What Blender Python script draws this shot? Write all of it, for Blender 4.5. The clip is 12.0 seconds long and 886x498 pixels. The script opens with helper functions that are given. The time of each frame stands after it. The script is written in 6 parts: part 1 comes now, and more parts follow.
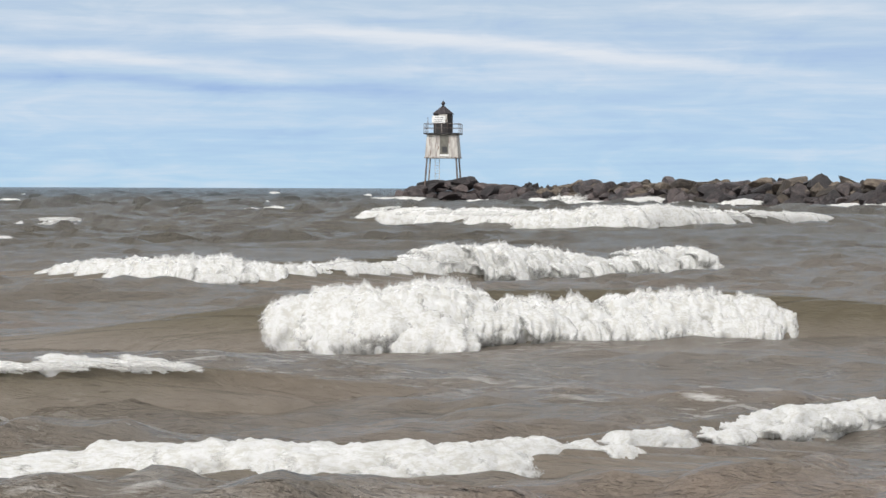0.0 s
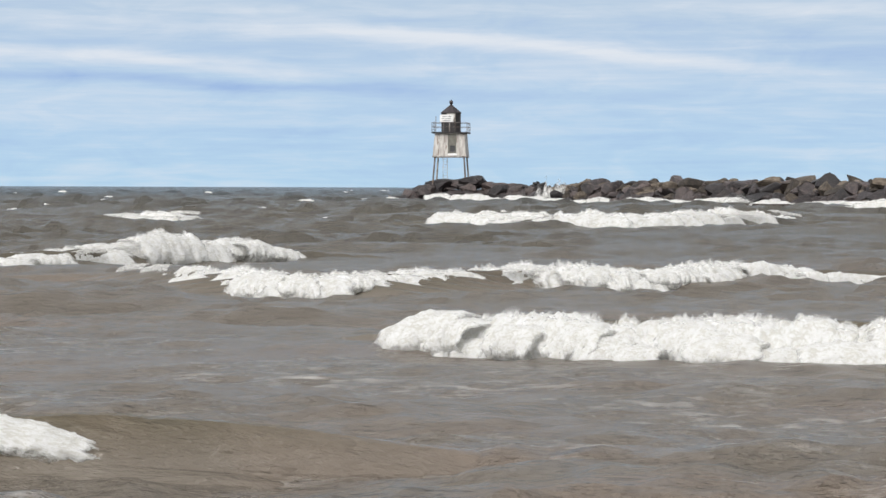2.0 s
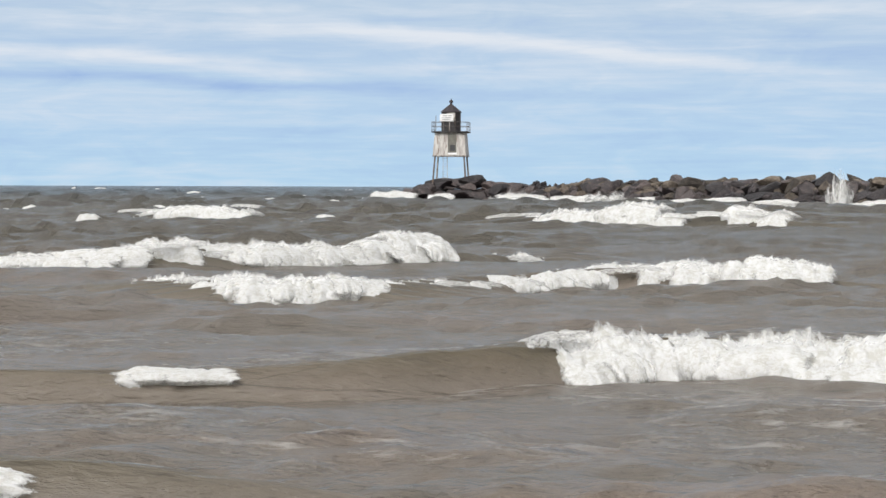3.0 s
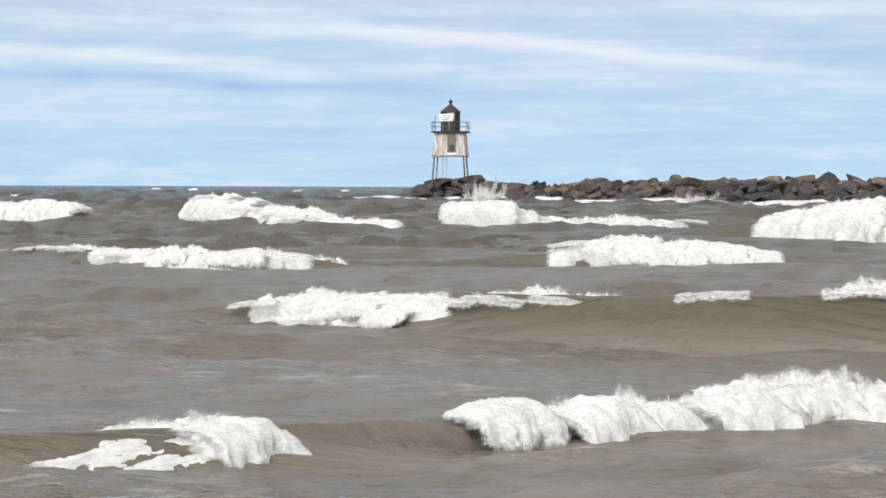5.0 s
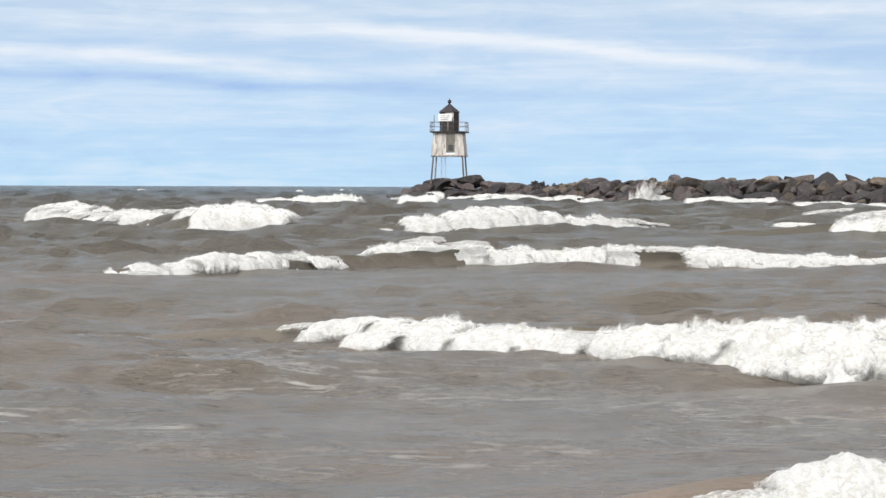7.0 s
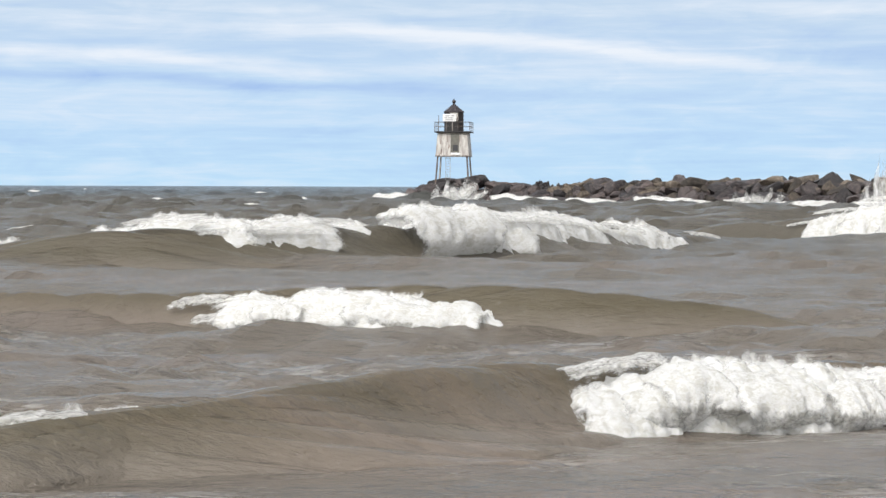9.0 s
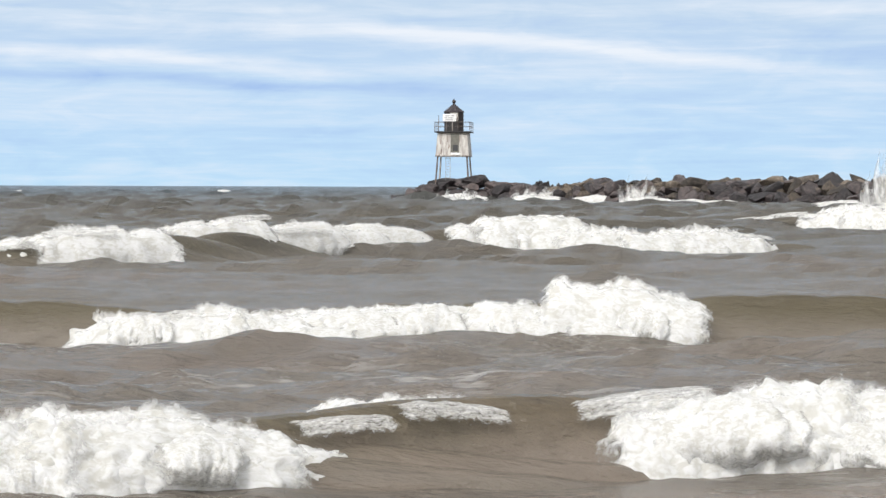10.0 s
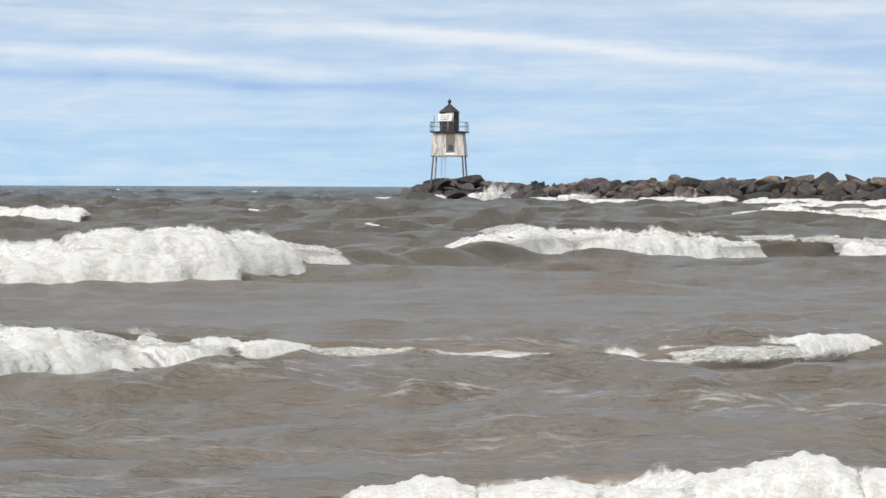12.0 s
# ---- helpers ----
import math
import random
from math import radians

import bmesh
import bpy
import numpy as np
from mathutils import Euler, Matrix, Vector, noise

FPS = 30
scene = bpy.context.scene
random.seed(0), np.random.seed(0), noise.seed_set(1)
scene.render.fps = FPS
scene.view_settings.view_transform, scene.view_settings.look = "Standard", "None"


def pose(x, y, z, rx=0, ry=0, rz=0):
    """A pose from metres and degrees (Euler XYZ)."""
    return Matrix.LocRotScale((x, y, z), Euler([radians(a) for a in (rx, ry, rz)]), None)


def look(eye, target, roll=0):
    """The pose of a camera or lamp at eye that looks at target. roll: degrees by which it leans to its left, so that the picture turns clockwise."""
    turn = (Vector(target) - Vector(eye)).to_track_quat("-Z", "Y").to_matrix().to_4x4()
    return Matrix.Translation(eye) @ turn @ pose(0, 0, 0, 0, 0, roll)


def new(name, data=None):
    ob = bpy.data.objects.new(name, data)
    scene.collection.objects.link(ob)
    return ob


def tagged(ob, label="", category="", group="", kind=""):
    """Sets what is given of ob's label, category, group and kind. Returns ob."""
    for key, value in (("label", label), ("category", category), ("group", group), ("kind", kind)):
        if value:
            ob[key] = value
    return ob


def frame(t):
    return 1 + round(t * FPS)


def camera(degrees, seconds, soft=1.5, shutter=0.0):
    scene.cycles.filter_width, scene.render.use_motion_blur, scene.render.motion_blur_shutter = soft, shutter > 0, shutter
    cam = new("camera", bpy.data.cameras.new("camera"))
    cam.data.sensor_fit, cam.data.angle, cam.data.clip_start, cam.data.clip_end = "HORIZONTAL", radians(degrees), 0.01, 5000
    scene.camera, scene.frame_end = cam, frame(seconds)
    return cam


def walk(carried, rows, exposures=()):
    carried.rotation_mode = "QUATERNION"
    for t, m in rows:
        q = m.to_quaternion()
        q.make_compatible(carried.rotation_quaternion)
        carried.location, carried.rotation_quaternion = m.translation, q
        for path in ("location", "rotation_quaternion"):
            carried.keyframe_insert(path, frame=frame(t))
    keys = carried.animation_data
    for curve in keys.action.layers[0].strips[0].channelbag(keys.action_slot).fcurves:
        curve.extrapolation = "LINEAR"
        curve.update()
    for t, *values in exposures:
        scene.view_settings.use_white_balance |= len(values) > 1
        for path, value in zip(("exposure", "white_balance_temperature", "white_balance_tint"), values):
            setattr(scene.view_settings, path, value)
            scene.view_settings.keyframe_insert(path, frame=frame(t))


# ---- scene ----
cam = camera(20.0, 12.0, soft=1.5)
walk(cam, [
    (0.0, pose(0, 0, 1.70, 88.6021, -0.20, 0.0000)),
    (0.5, pose(0, 0, 1.70, 88.6021, -0.20, 0.1031)),
    (1.0, pose(0, 0, 1.70, 88.6021, -0.20, 0.1675)),
    (1.5, pose(0, 0, 1.70, 88.6021, -0.20, 0.1804)),
    (2.0, pose(0, 0, 1.70, 88.5802, -0.20, 0.1804)),
    (2.5, pose(0, 0, 1.70, 88.5635, -0.20, 0.1804)),
    (3.0, pose(0, 0, 1.70, 88.5635, -0.20, 0.1804)),
    (5.0, pose(0, 0, 1.70, 88.5635, -0.20, 0.1675)),
    (5.5, pose(0, 0, 1.70, 88.5635, -0.20, 0.1417)),
    (6.0, pose(0, 0, 1.70, 88.5635, -0.20, 0.1289)),
    (6.5, pose(0, 0, 1.70, 88.5635, -0.20, 0.1289)),
    (7.0, pose(0, 0, 1.70, 88.5635, -0.20, 0.1417)),
    (9.0, pose(0, 0, 1.70, 88.5635, -0.20, 0.2448)),
    (9.5, pose(0, 0, 1.70, 88.5635, -0.20, 0.2448)),
    (10.0, pose(0, 0, 1.70, 88.5635, -0.20, 0.2448)),
    (10.5, pose(0, 0, 1.70, 88.5635, -0.20, 0.2448)),
    (11.0, pose(0, 0, 1.70, 88.5635, -0.20, 0.2191)),
    (11.5, pose(0, 0, 1.70, 88.5635, -0.20, 0.1804)),
    (12.0, pose(0, 0, 1.70, 88.5635, -0.20, 0.1417)),
], exposures=[(0, 0.0), (2.5, 0.0), (5, 0.14), (10, 0.18), (12, 0.1)])

# ---- light ----
SUN_EL, SUN_AZ = 48.0, 205.0          # degrees; azimuth clockwise from straight ahead
world = bpy.data.worlds.new("sky")
scene.world = world
world.use_nodes = True
wn = world.node_tree.nodes
sky = wn.new("ShaderNodeTexSky")
sky.sky_type = "NISHITA"
sky.sun_disc = False
sky.sun_elevation = radians(SUN_EL)
sky.sun_rotation = radians(SUN_AZ)
sky.air_density, sky.dust_density, sky.ozone_density = 1.0, 2.5, 1.0
haze = wn.new("ShaderNodeHueSaturation")     # thin high cloud takes the blue out of the sky's light
haze.inputs["Saturation"].default_value = 0.1
world.node_tree.links.new(sky.outputs[0], haze.inputs["Color"])
world.node_tree.links.new(haze.outputs[0], wn["Background"].inputs[0])
wn["Background"].inputs[1].default_value = 0.21
sun = new("sun", bpy.data.lights.new("sun", "SUN"))
sun.data.energy, sun.data.angle, sun.data.color = 1.5, radians(9), (1.0, 0.96, 0.9)
sun_dir = Vector((math.sin(radians(SUN_AZ)) * math.cos(radians(SUN_EL)), math.cos(radians(SUN_AZ)) * math.cos(radians(SUN_EL)), math.sin(radians(SUN_EL))))
sun.matrix_world = look(sun_dir * 300, (0, 0, 0))


# ---- node helpers ----
class Mat:
    """A small builder for node materials."""

    def __init__(self, name):
        self.m = bpy.data.materials.new(name)
        self.m.use_nodes = True
        self.t = self.m.node_tree
        self.b = self.t.nodes["Principled BSDF"]
        self.out = self.t.nodes["Material Output"]

    def node(self, kind, **sockets):
        n = self.t.nodes.new(kind)
        for k, v in sockets.items():
            self.put(n.inputs[k.replace("_", " ")], v)
        return n

    def put(self, socket, v):
        if isinstance(v, bpy.types.NodeSocket):
            self.t.links.new(v, socket)
        else:
            socket.default_value = v

    def math(self, op, a, b=0.0, c=0.0, clamp=False):
        n = self.t.nodes.new("ShaderNodeMath")
        n.operation, n.use_clamp = op, clamp
        for s, v in zip(n.inputs, (a, b, c)):
            self.put(s, v)
        return n.outputs[0]

    def noise(self, vec, scale, detail=4.0, rough=0.55, distortion=0.0):
        n = self.node("ShaderNodeTexNoise", Vector=vec, Scale=scale, Detail=detail, Roughness=rough, Distortion=distortion)
        return n.outputs["Fac"]

    def ramp(self, fac, *stops):
        n = self.t.nodes.new("ShaderNodeValToRGB")
        els = n.color_ramp.elements
        while len(els) < len(stops):
            els.new(0.5)
        for e, (p, c) in zip(els, stops):
            e.position, e.color = p, (*c, 1) if len(c) == 3 else c
        self.put(n.inputs[0], fac)
        return n.outputs[0]

    def mix(self, fac, a, b):
        n = self.t.nodes.new("ShaderNodeMix")
        n.data_type = "RGBA"
        for s, v in ((n.inputs[0], fac), (n.inputs[6], a), (n.inputs[7], b)):
            self.put(s, (*v, 1) if isinstance(v, tuple) and len(v) == 3 else v)
        return n.outputs[2]

    def where(self, kind="Object"):
        return self.node("ShaderNodeTexCoord").outputs[kind]

    def place(self):
        return self.node("ShaderNodeNewGeometry").outputs["Position"]

    def stretched(self, vec, sx, sy, sz):
        n = self.t.nodes.new("ShaderNodeMapping")
        n.inputs["Scale"].default_value = (sx, sy, sz)
        self.put(n.inputs[0], vec)
        return n.outputs[0]

    def bump(self, height, strength, distance, normal=None):
        n = self.node("ShaderNodeBump", Height=height, Strength=strength, Distance=distance)
        if normal is not None:
            self.put(n.inputs["Normal"], normal)
        return n.outputs[0]

    def set(self, **kw):
        for k, v in kw.items():
            self.put(self.b.inputs[k.replace("_", " ")], (*v, 1) if isinstance(v, tuple) and len(v) == 3 else v)
        return self.m


# ---- materials ----
def water_material(name, froth_on):
    """Silty lake water: brown over the sand, darker and blue-grey farther out, with lacy foam left on the shallows."""
    k = Mat(name)
    p = k.place()
    long = k.stretched(p, 0.6 if froth_on else 0.4, 1.0, 1.0)
    y = k.node("ShaderNodeSeparateXYZ", Vector=p).outputs[1]
    big = k.noise(k.stretched(p, 0.12, 0.3, 1.0), 0.5, 3)
    body = k.ramp(big, (0.3, (0.146, 0.125, 0.099)), (0.52, (0.158, 0.137, 0.113)), (0.72, (0.190, 0.152, 0.124)))
    if not froth_on:       # paints in the olive of light through a thin crest, darker with height
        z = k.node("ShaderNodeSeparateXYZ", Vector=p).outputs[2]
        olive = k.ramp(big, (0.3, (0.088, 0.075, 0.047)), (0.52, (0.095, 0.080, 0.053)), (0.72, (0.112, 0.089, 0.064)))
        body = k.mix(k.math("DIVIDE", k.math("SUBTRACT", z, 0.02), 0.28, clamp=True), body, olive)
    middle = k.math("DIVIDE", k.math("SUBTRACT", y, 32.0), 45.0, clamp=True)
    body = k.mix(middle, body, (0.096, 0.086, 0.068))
    offshore = k.math("DIVIDE", k.math("SUBTRACT", y, 120.0), 330.0, clamp=True)
    body = k.mix(offshore, body, (0.045, 0.060, 0.068))
    silt = k.ramp(k.noise(k.stretched(p, 0.22, 0.6, 0.4), 1.0, 4, 0.6, 0.6), (0.45, (0, 0, 0)), (0.75, (1, 1, 1)))
    body = k.mix(k.math("MULTIPLY", silt, k.math("DIVIDE", k.math("SUBTRACT", 24.0, y), 18.0, clamp=True)), body, (0.25, 0.185, 0.145))
    shoal = k.math("DIVIDE", k.math("SUBTRACT", 30.0, y), 8.0, clamp=True)
    patch = k.ramp(k.noise(k.stretched(p, 0.35, 0.3, 0.3), 1.0, 2), (0.49, (0, 0, 0)), (0.64, (1, 1, 1)))
    lace = k.ramp(k.noise(k.stretched(p, 0.7, 2.2, 1.0), 2.6, 6, 0.68, 0.3), (0.54, (0, 0, 0)), (0.66, (1, 1, 1)))
    froth = k.math("MULTIPLY", k.math("MULTIPLY", shoal, patch), lace)
    n1 = k.noise(long, 1.0, 4, 0.6)
    n2 = k.noise(k.stretched(long, 0.7, 1.0, 1.0), 3.6, 6, 0.68)
    n3 = k.noise(k.stretched(long, 0.6, 1.0, 1.0), 10.0, 4, 0.65)
    b1 = k.bump(n1, 0.8, 0.34 if froth_on else 0.27)
    b2 = k.bump(n2, 0.9, 0.25 if froth_on else 0.13, b1)
    b2 = k.bump(n3, 0.8, 0.08 if froth_on else 0.04, b2)
    col = k.mix(k.math("MULTIPLY", froth, 0.6 * froth_on), body, (0.8, 0.79, 0.77))
    rough = k.math("MULTIPLY_ADD", froth, 0.4 * froth_on, 0.27 if froth_on else 0.17)
    return k.set(Base_Color=col, Roughness=rough, IOR=1.33, Normal=b2)


def foam_material():
    """Aerated water: bright, soft, torn into lace where it is thin."""
    k = Mat("white_foam")
    p = k.where()
    n1 = k.noise(p, 3.4, 7, 0.66, 0.3)
    n2 = k.noise(p, 13.0, 4, 0.65)
    warp = k.node("ShaderNodeVectorMath")
    warp.operation = "ADD"
    wob = k.node("ShaderNodeTexNoise", Vector=p, Scale=5.0, Detail=3.0)
    k.put(warp.inputs[0], p), k.put(warp.inputs[1], wob.outputs["Color"])
    clumps = []
    for scale in (5.5, 13.0):
        cell = k.node("ShaderNodeTexVoronoi", Vector=k.stretched(warp.outputs[0], 1.0, 1.0, 1.25), Scale=scale)
        cell.feature = "SMOOTH_F1"
        cell.inputs["Smoothness"].default_value = 0.35
        clumps.append(k.math("SUBTRACT", 1.0, cell.outputs["Distance"]))
    # greyer between clumps: shade of the creases put into the colour
    col = k.ramp(k.math("ADD", k.math("MULTIPLY", n1, 0.7), k.math("MULTIPLY", k.math("SUBTRACT", clumps[0], 0.4), 0.5)), (0.24, (0.62, 0.61, 0.57)), (0.40, (0.75, 0.75, 0.735)), (0.58, (0.81, 0.81, 0.81)))
    nb = k.bump(n2, 0.2, 0.012, k.bump(clumps[1], 0.15, 0.02, k.bump(clumps[0], 0.2, 0.05)))
    d = k.node("ShaderNodeBsdfDiffuse", Color=col, Normal=nb)
    tr = k.node("ShaderNodeBsdfTranslucent", Color=col, Normal=nb)
    white = k.node("ShaderNodeMixShader", Fac=0.3)
    k.t.links.new(d.outputs[0], white.inputs[1])
    k.t.links.new(tr.outputs[0], white.inputs[2])
    thin = k.node("ShaderNodeAttribute")
    thin.attribute_name = "thin"
    torn = k.math("ADD", k.math("MULTIPLY", k.noise(k.stretched(p, 1.0, 1.0, 0.6), 6.0, 5, 0.7, 0.4), 0.6),
                  k.math("MULTIPLY", k.noise(k.stretched(p, 1.0, 1.0, 0.45), 21.0, 4, 0.7, 0.5), 0.4))
    solid = k.math("MULTIPLY", k.math("SUBTRACT", k.math("ADD", torn, 0.42), thin.outputs["Fac"]), 3.4, clamp=True)
    clear = k.node("ShaderNodeBsdfTransparent")
    both = k.node("ShaderNodeMixShader", Fac=solid)
    k.t.links.new(clear.outputs[0], both.inputs[1])
    k.t.links.new(white.outputs[0], both.inputs[2])
    k.t.links.new(both.outputs[0], k.out.inputs[0])
    return k.m


def rock_material(name, dark, mid, light, rough):
    k = Mat(name)
    p = k.where()
    r = k.node("ShaderNodeObjectInfo").outputs["Random"]
    n1 = k.noise(p, 3.2, 7, 0.7)
    n2 = k.noise(p, 11.0, 4, 0.6)
    v = k.math("ADD", k.math("MULTIPLY", r, 0.5), k.math("MULTIPLY_ADD", k.math("SUBTRACT", n1, 0.5), 1.6, 0.22))
    col = k.ramp(v, (0.2, dark), (0.5, mid), (0.85, light))
    nb = k.bump(n2, 0.6, 0.05, k.bump(n1, 0.7, 0.2))
    return k.set(Base_Color=col, Roughness=rough, Normal=nb)


def paint_material(name, base, stain, rust, amount, rough=0.6):
    k = Mat(name)
    p = k.where()
    n1 = k.noise(k.stretched(p, 1.6, 1.6, 0.45), 1.5, 6, 0.65)
    n2 = k.noise(k.stretched(p, 2.5, 2.5, 0.6), 2.2, 5, 0.6, 0.5)
    c = k.mix(k.ramp(n1, (0.42, (0, 0, 0)), (0.62, (1, 1, 1))), base, stain)
    c = k.mix(k.ramp(n2, (amount, (0, 0, 0)), (amount + 0.08, (1, 1, 1))), c, rust)
    return k.set(Base_Color=c, Roughness=rough, Normal=k.bump(n2, 0.25, 0.02))


def plain_material(name, colour, rough=0.6, metal=0.0, spread=0.25):
    k = Mat(name)
    n = k.noise(k.where(), 3.0, 5)
    lo, hi = tuple(c * (1 - spread) for c in colour), tuple(min(1, c * (1 + spread)) for c in colour)
    return k.set(Base_Color=k.ramp(n, (0.35, lo), (0.65, hi)), Roughness=rough, Metallic=metal)


SKY_R = 4600.0
PX = SKY_R * math.tan(radians(10)) / 784


def sky_material():
    """Pale blue sky with long thin streaks of high cloud."""
    k = Mat("cloudy_sky")
    p = k.where()
    warp = k.noise(k.stretched(p, 1 / 500, 0, 1 / 90), 1.0, 5, 0.6)
    fine = k.noise(k.stretched(p, 1 / 420, 0, 1 / 26), 1.0, 6, 0.62, 0.6)
    sep = k.node("ShaderNodeSeparateXYZ", Vector=p)
    x, z = sep.outputs[0], sep.outputs[2]
    zz = k.math("MULTIPLY_ADD", k.math("SUBTRACT", warp, 0.5), 46.0, z)
    base = k.ramp(k.math("DIVIDE", z, 360.0, clamp=True),
                  (0.0, (0.47, 0.665, 0.84)), (0.25, (0.465, 0.645, 0.835)), (0.5, (0.49, 0.645, 0.82)), (0.72, (0.475, 0.615, 0.79)), (1.0, (0.51, 0.63, 0.765)))
    wisp = k.noise(k.stretched(p, 1 / 150, 0, 1 / 10), 1.0, 5, 0.65, 0.4)
    total = k.math("MULTIPLY", k.math("SUBTRACT", fine, 0.47), 1.6)
    total = k.math("MULTIPLY_ADD", k.math("SUBTRACT", wisp, 0.5), 0.7, total)
    puff = k.noise(k.stretched(p, 1 / 190, 0, 1 / 48), 1.0, 6, 0.6, 0.9)
    total = k.math("MULTIPLY_ADD", k.math("SUBTRACT", puff, 0.5), 1.5, total)
    wide = k.noise(k.stretched(p, 1 / 700, 0, 1 / 110), 1.0, 4, 0.55, 0.8)
    total = k.math("MULTIPLY_ADD", k.math("SUBTRACT", wide, 0.5), 1.6, total)
    # x, z, half length, half thickness (m), slope, strength
    for cx, cz, hl, ht, slope, s in (
            (-170, 278, 260, 17, -0.06, 1.0), (260, 250, 430, 15, -0.095, 1.2), (-610, 232, 340, 13, -0.07, 1.0),
            (-760, 300, 260, 22, -0.05, 0.5), (-450, 190, 420, 12, -0.03, -1.3), (130, 206, 330, 15, -0.04, 0.45),
            (700, 268, 260, 40, -0.1, -0.4), (740, 320, 200, 12, -0.05, 0.5), (-200, 322, 500, 10, 0.0, 0.4),
            (650, 190, 300, 12, -0.05, 0.35), (-250, 120, 420, 10, -0.02, 0.3), (350, 110, 400, 9, 0.0, 0.25)):
        dx = k.math("SUBTRACT", x, float(cx))
        dz = k.math("SUBTRACT", k.math("SUBTRACT", zz, float(cz)), k.math("MULTIPLY", dx, slope))
        a = k.math("POWER", k.math("ABSOLUTE", k.math("DIVIDE", dx, float(hl))), 2.0)
        b = k.math("POWER", k.math("ABSOLUTE", k.math("DIVIDE", dz, float(ht))), 2.0)
        g = k.math("POWER", 2.718, k.math("MULTIPLY", k.math("ADD", a, b), -1.0))
        total = k.math("MULTIPLY_ADD", g, s, total)
    c = k.mix(k.math("MULTIPLY", total, 0.75, clamp=True), base, (0.74, 0.79, 0.86))
    c = k.mix(k.math("MULTIPLY", total, -0.6, clamp=True), c, (0.30, 0.45, 0.75))
    e = k.node("ShaderNodeEmission", Color=c, Strength=1.0)
    k.t.links.new(e.outputs[0], k.out.inputs[0])
    return k.m


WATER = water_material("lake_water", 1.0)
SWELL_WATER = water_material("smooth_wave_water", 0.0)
FOAM = foam_material()
ROCK_DRY = rock_material("dry_rock", (0.030, 0.025, 0.021), (0.094, 0.075, 0.058), (0.22, 0.18, 0.14), 0.85)
ROCK_WET = rock_material("wet_rock", (0.013, 0.011, 0.012), (0.043, 0.034, 0.034), (0.12, 0.092, 0.084), 0.5)
WHITE_PAINT = paint_material("weathered_white_paint", (0.56, 0.545, 0.51), (0.36, 0.325, 0.30), (0.17, 0.10, 0.075), 0.57)
BLACK_PAINT = plain_material("black_paint", (0.018, 0.015, 0.016), 0.5)
ROOF_PAINT = plain_material("dark_roof_metal", (0.035, 0.029, 0.033), 0.5)
STEEL = paint_material("rusty_steel", (0.16, 0.14, 0.13), (0.10, 0.085, 0.08), (0.13, 0.07, 0.04), 0.55)
LEG_PAINT = paint_material("peeling_leg_paint", (0.5, 0.48, 0.45), (0.28, 0.25, 0.23), (0.12, 0.085, 0.065), 0.5)
DOOR_PAINT = plain_material("grey_green_door", (0.12, 0.115, 0.095), 0.6)
GLASS_DARK = plain_material("dark_window", (0.02, 0.02, 0.022), 0.15)
SIGN_WHITE = plain_material("white_sign", (0.78, 0.78, 0.77), 0.5, 0, 0.06)
SIGN_GREY = plain_material("faded_grey_lettering", (0.25, 0.25, 0.26), 0.6)
RUST = plain_material("rusted_sheet_pile", (0.06, 0.045, 0.04), 0.7, 0.0, 0.5)


# ---- mesh helpers ----
def mesh_of(name, verts, faces, mat, smooth=True):
    me = bpy.data.meshes.new(name)
    me.from_pydata([tuple(map(float, v)) for v in verts], [], faces)
    me.polygons.foreach_set("use_smooth", [smooth] * len(me.polygons))
    me.materials.append(mat)
    me.update()
    return me


def grid_faces(nu, nv, start=0):
    return [(start + i * nv + j, start + (i + 1) * nv + j, start + (i + 1) * nv + j + 1, start + i * nv + j + 1)
            for i in range(nu - 1) for j in range(nv - 1)]


def part(name, bm, mat, parent, label="", smooth=False):
    me = bpy.data.meshes.new(name)
    bm.to_mesh(me)
    bm.free()
    me.materials.append(mat)
    if smooth:
        me.polygons.foreach_set("use_smooth", [True] * len(me.polygons))
    ob = new(name, me)
    ob.parent = parent
    return tagged(ob, label)


def box(size, at=(0, 0, 0), bevel=0.0, bm=None, turn=None):
    bm = bm or bmesh.new()
    made = bmesh.ops.create_cube(bm, size=1.0)["verts"]
    bmesh.ops.scale(bm, vec=size, verts=made)
    if bevel:
        edges = list({e for v in made for e in v.link_edges})
        res = bmesh.ops.bevel(bm, geom=edges, offset=bevel, segments=2, affect="EDGES")
        made = list({v for f in res["faces"] for v in f.verts} | {v for v in made if v.is_valid})
    if turn is not None:
        bmesh.ops.transform(bm, matrix=turn, verts=made)
    bmesh.ops.translate(bm, vec=at, verts=made)
    return bm


def rod(a, b, r1, r2=None, sides=8, bm=None):
    bm = bm or bmesh.new()
    a, b = Vector(a), Vector(b)
    m = Matrix.Translation((a + b) / 2) @ (b - a).to_track_quat("Z", "Y").to_matrix().to_4x4()
    bmesh.ops.create_cone(bm, cap_ends=True, segments=sides, radius1=r1, radius2=r2 if r2 is not None else r1, depth=(b - a).length, matrix=m)
    return bm


def prism(sides, r1, r2, z0, z1, turn=0.0, bm=None):
    bm = bm or bmesh.new()
    m = Matrix.Translation((0, 0, (z0 + z1) / 2)) @ Matrix.Rotation(radians(turn), 4, "Z")
    bmesh.ops.create_cone(bm, cap_ends=True, segments=sides, radius1=r1, radius2=r2, depth=z1 - z0, matrix=m)
    return bm


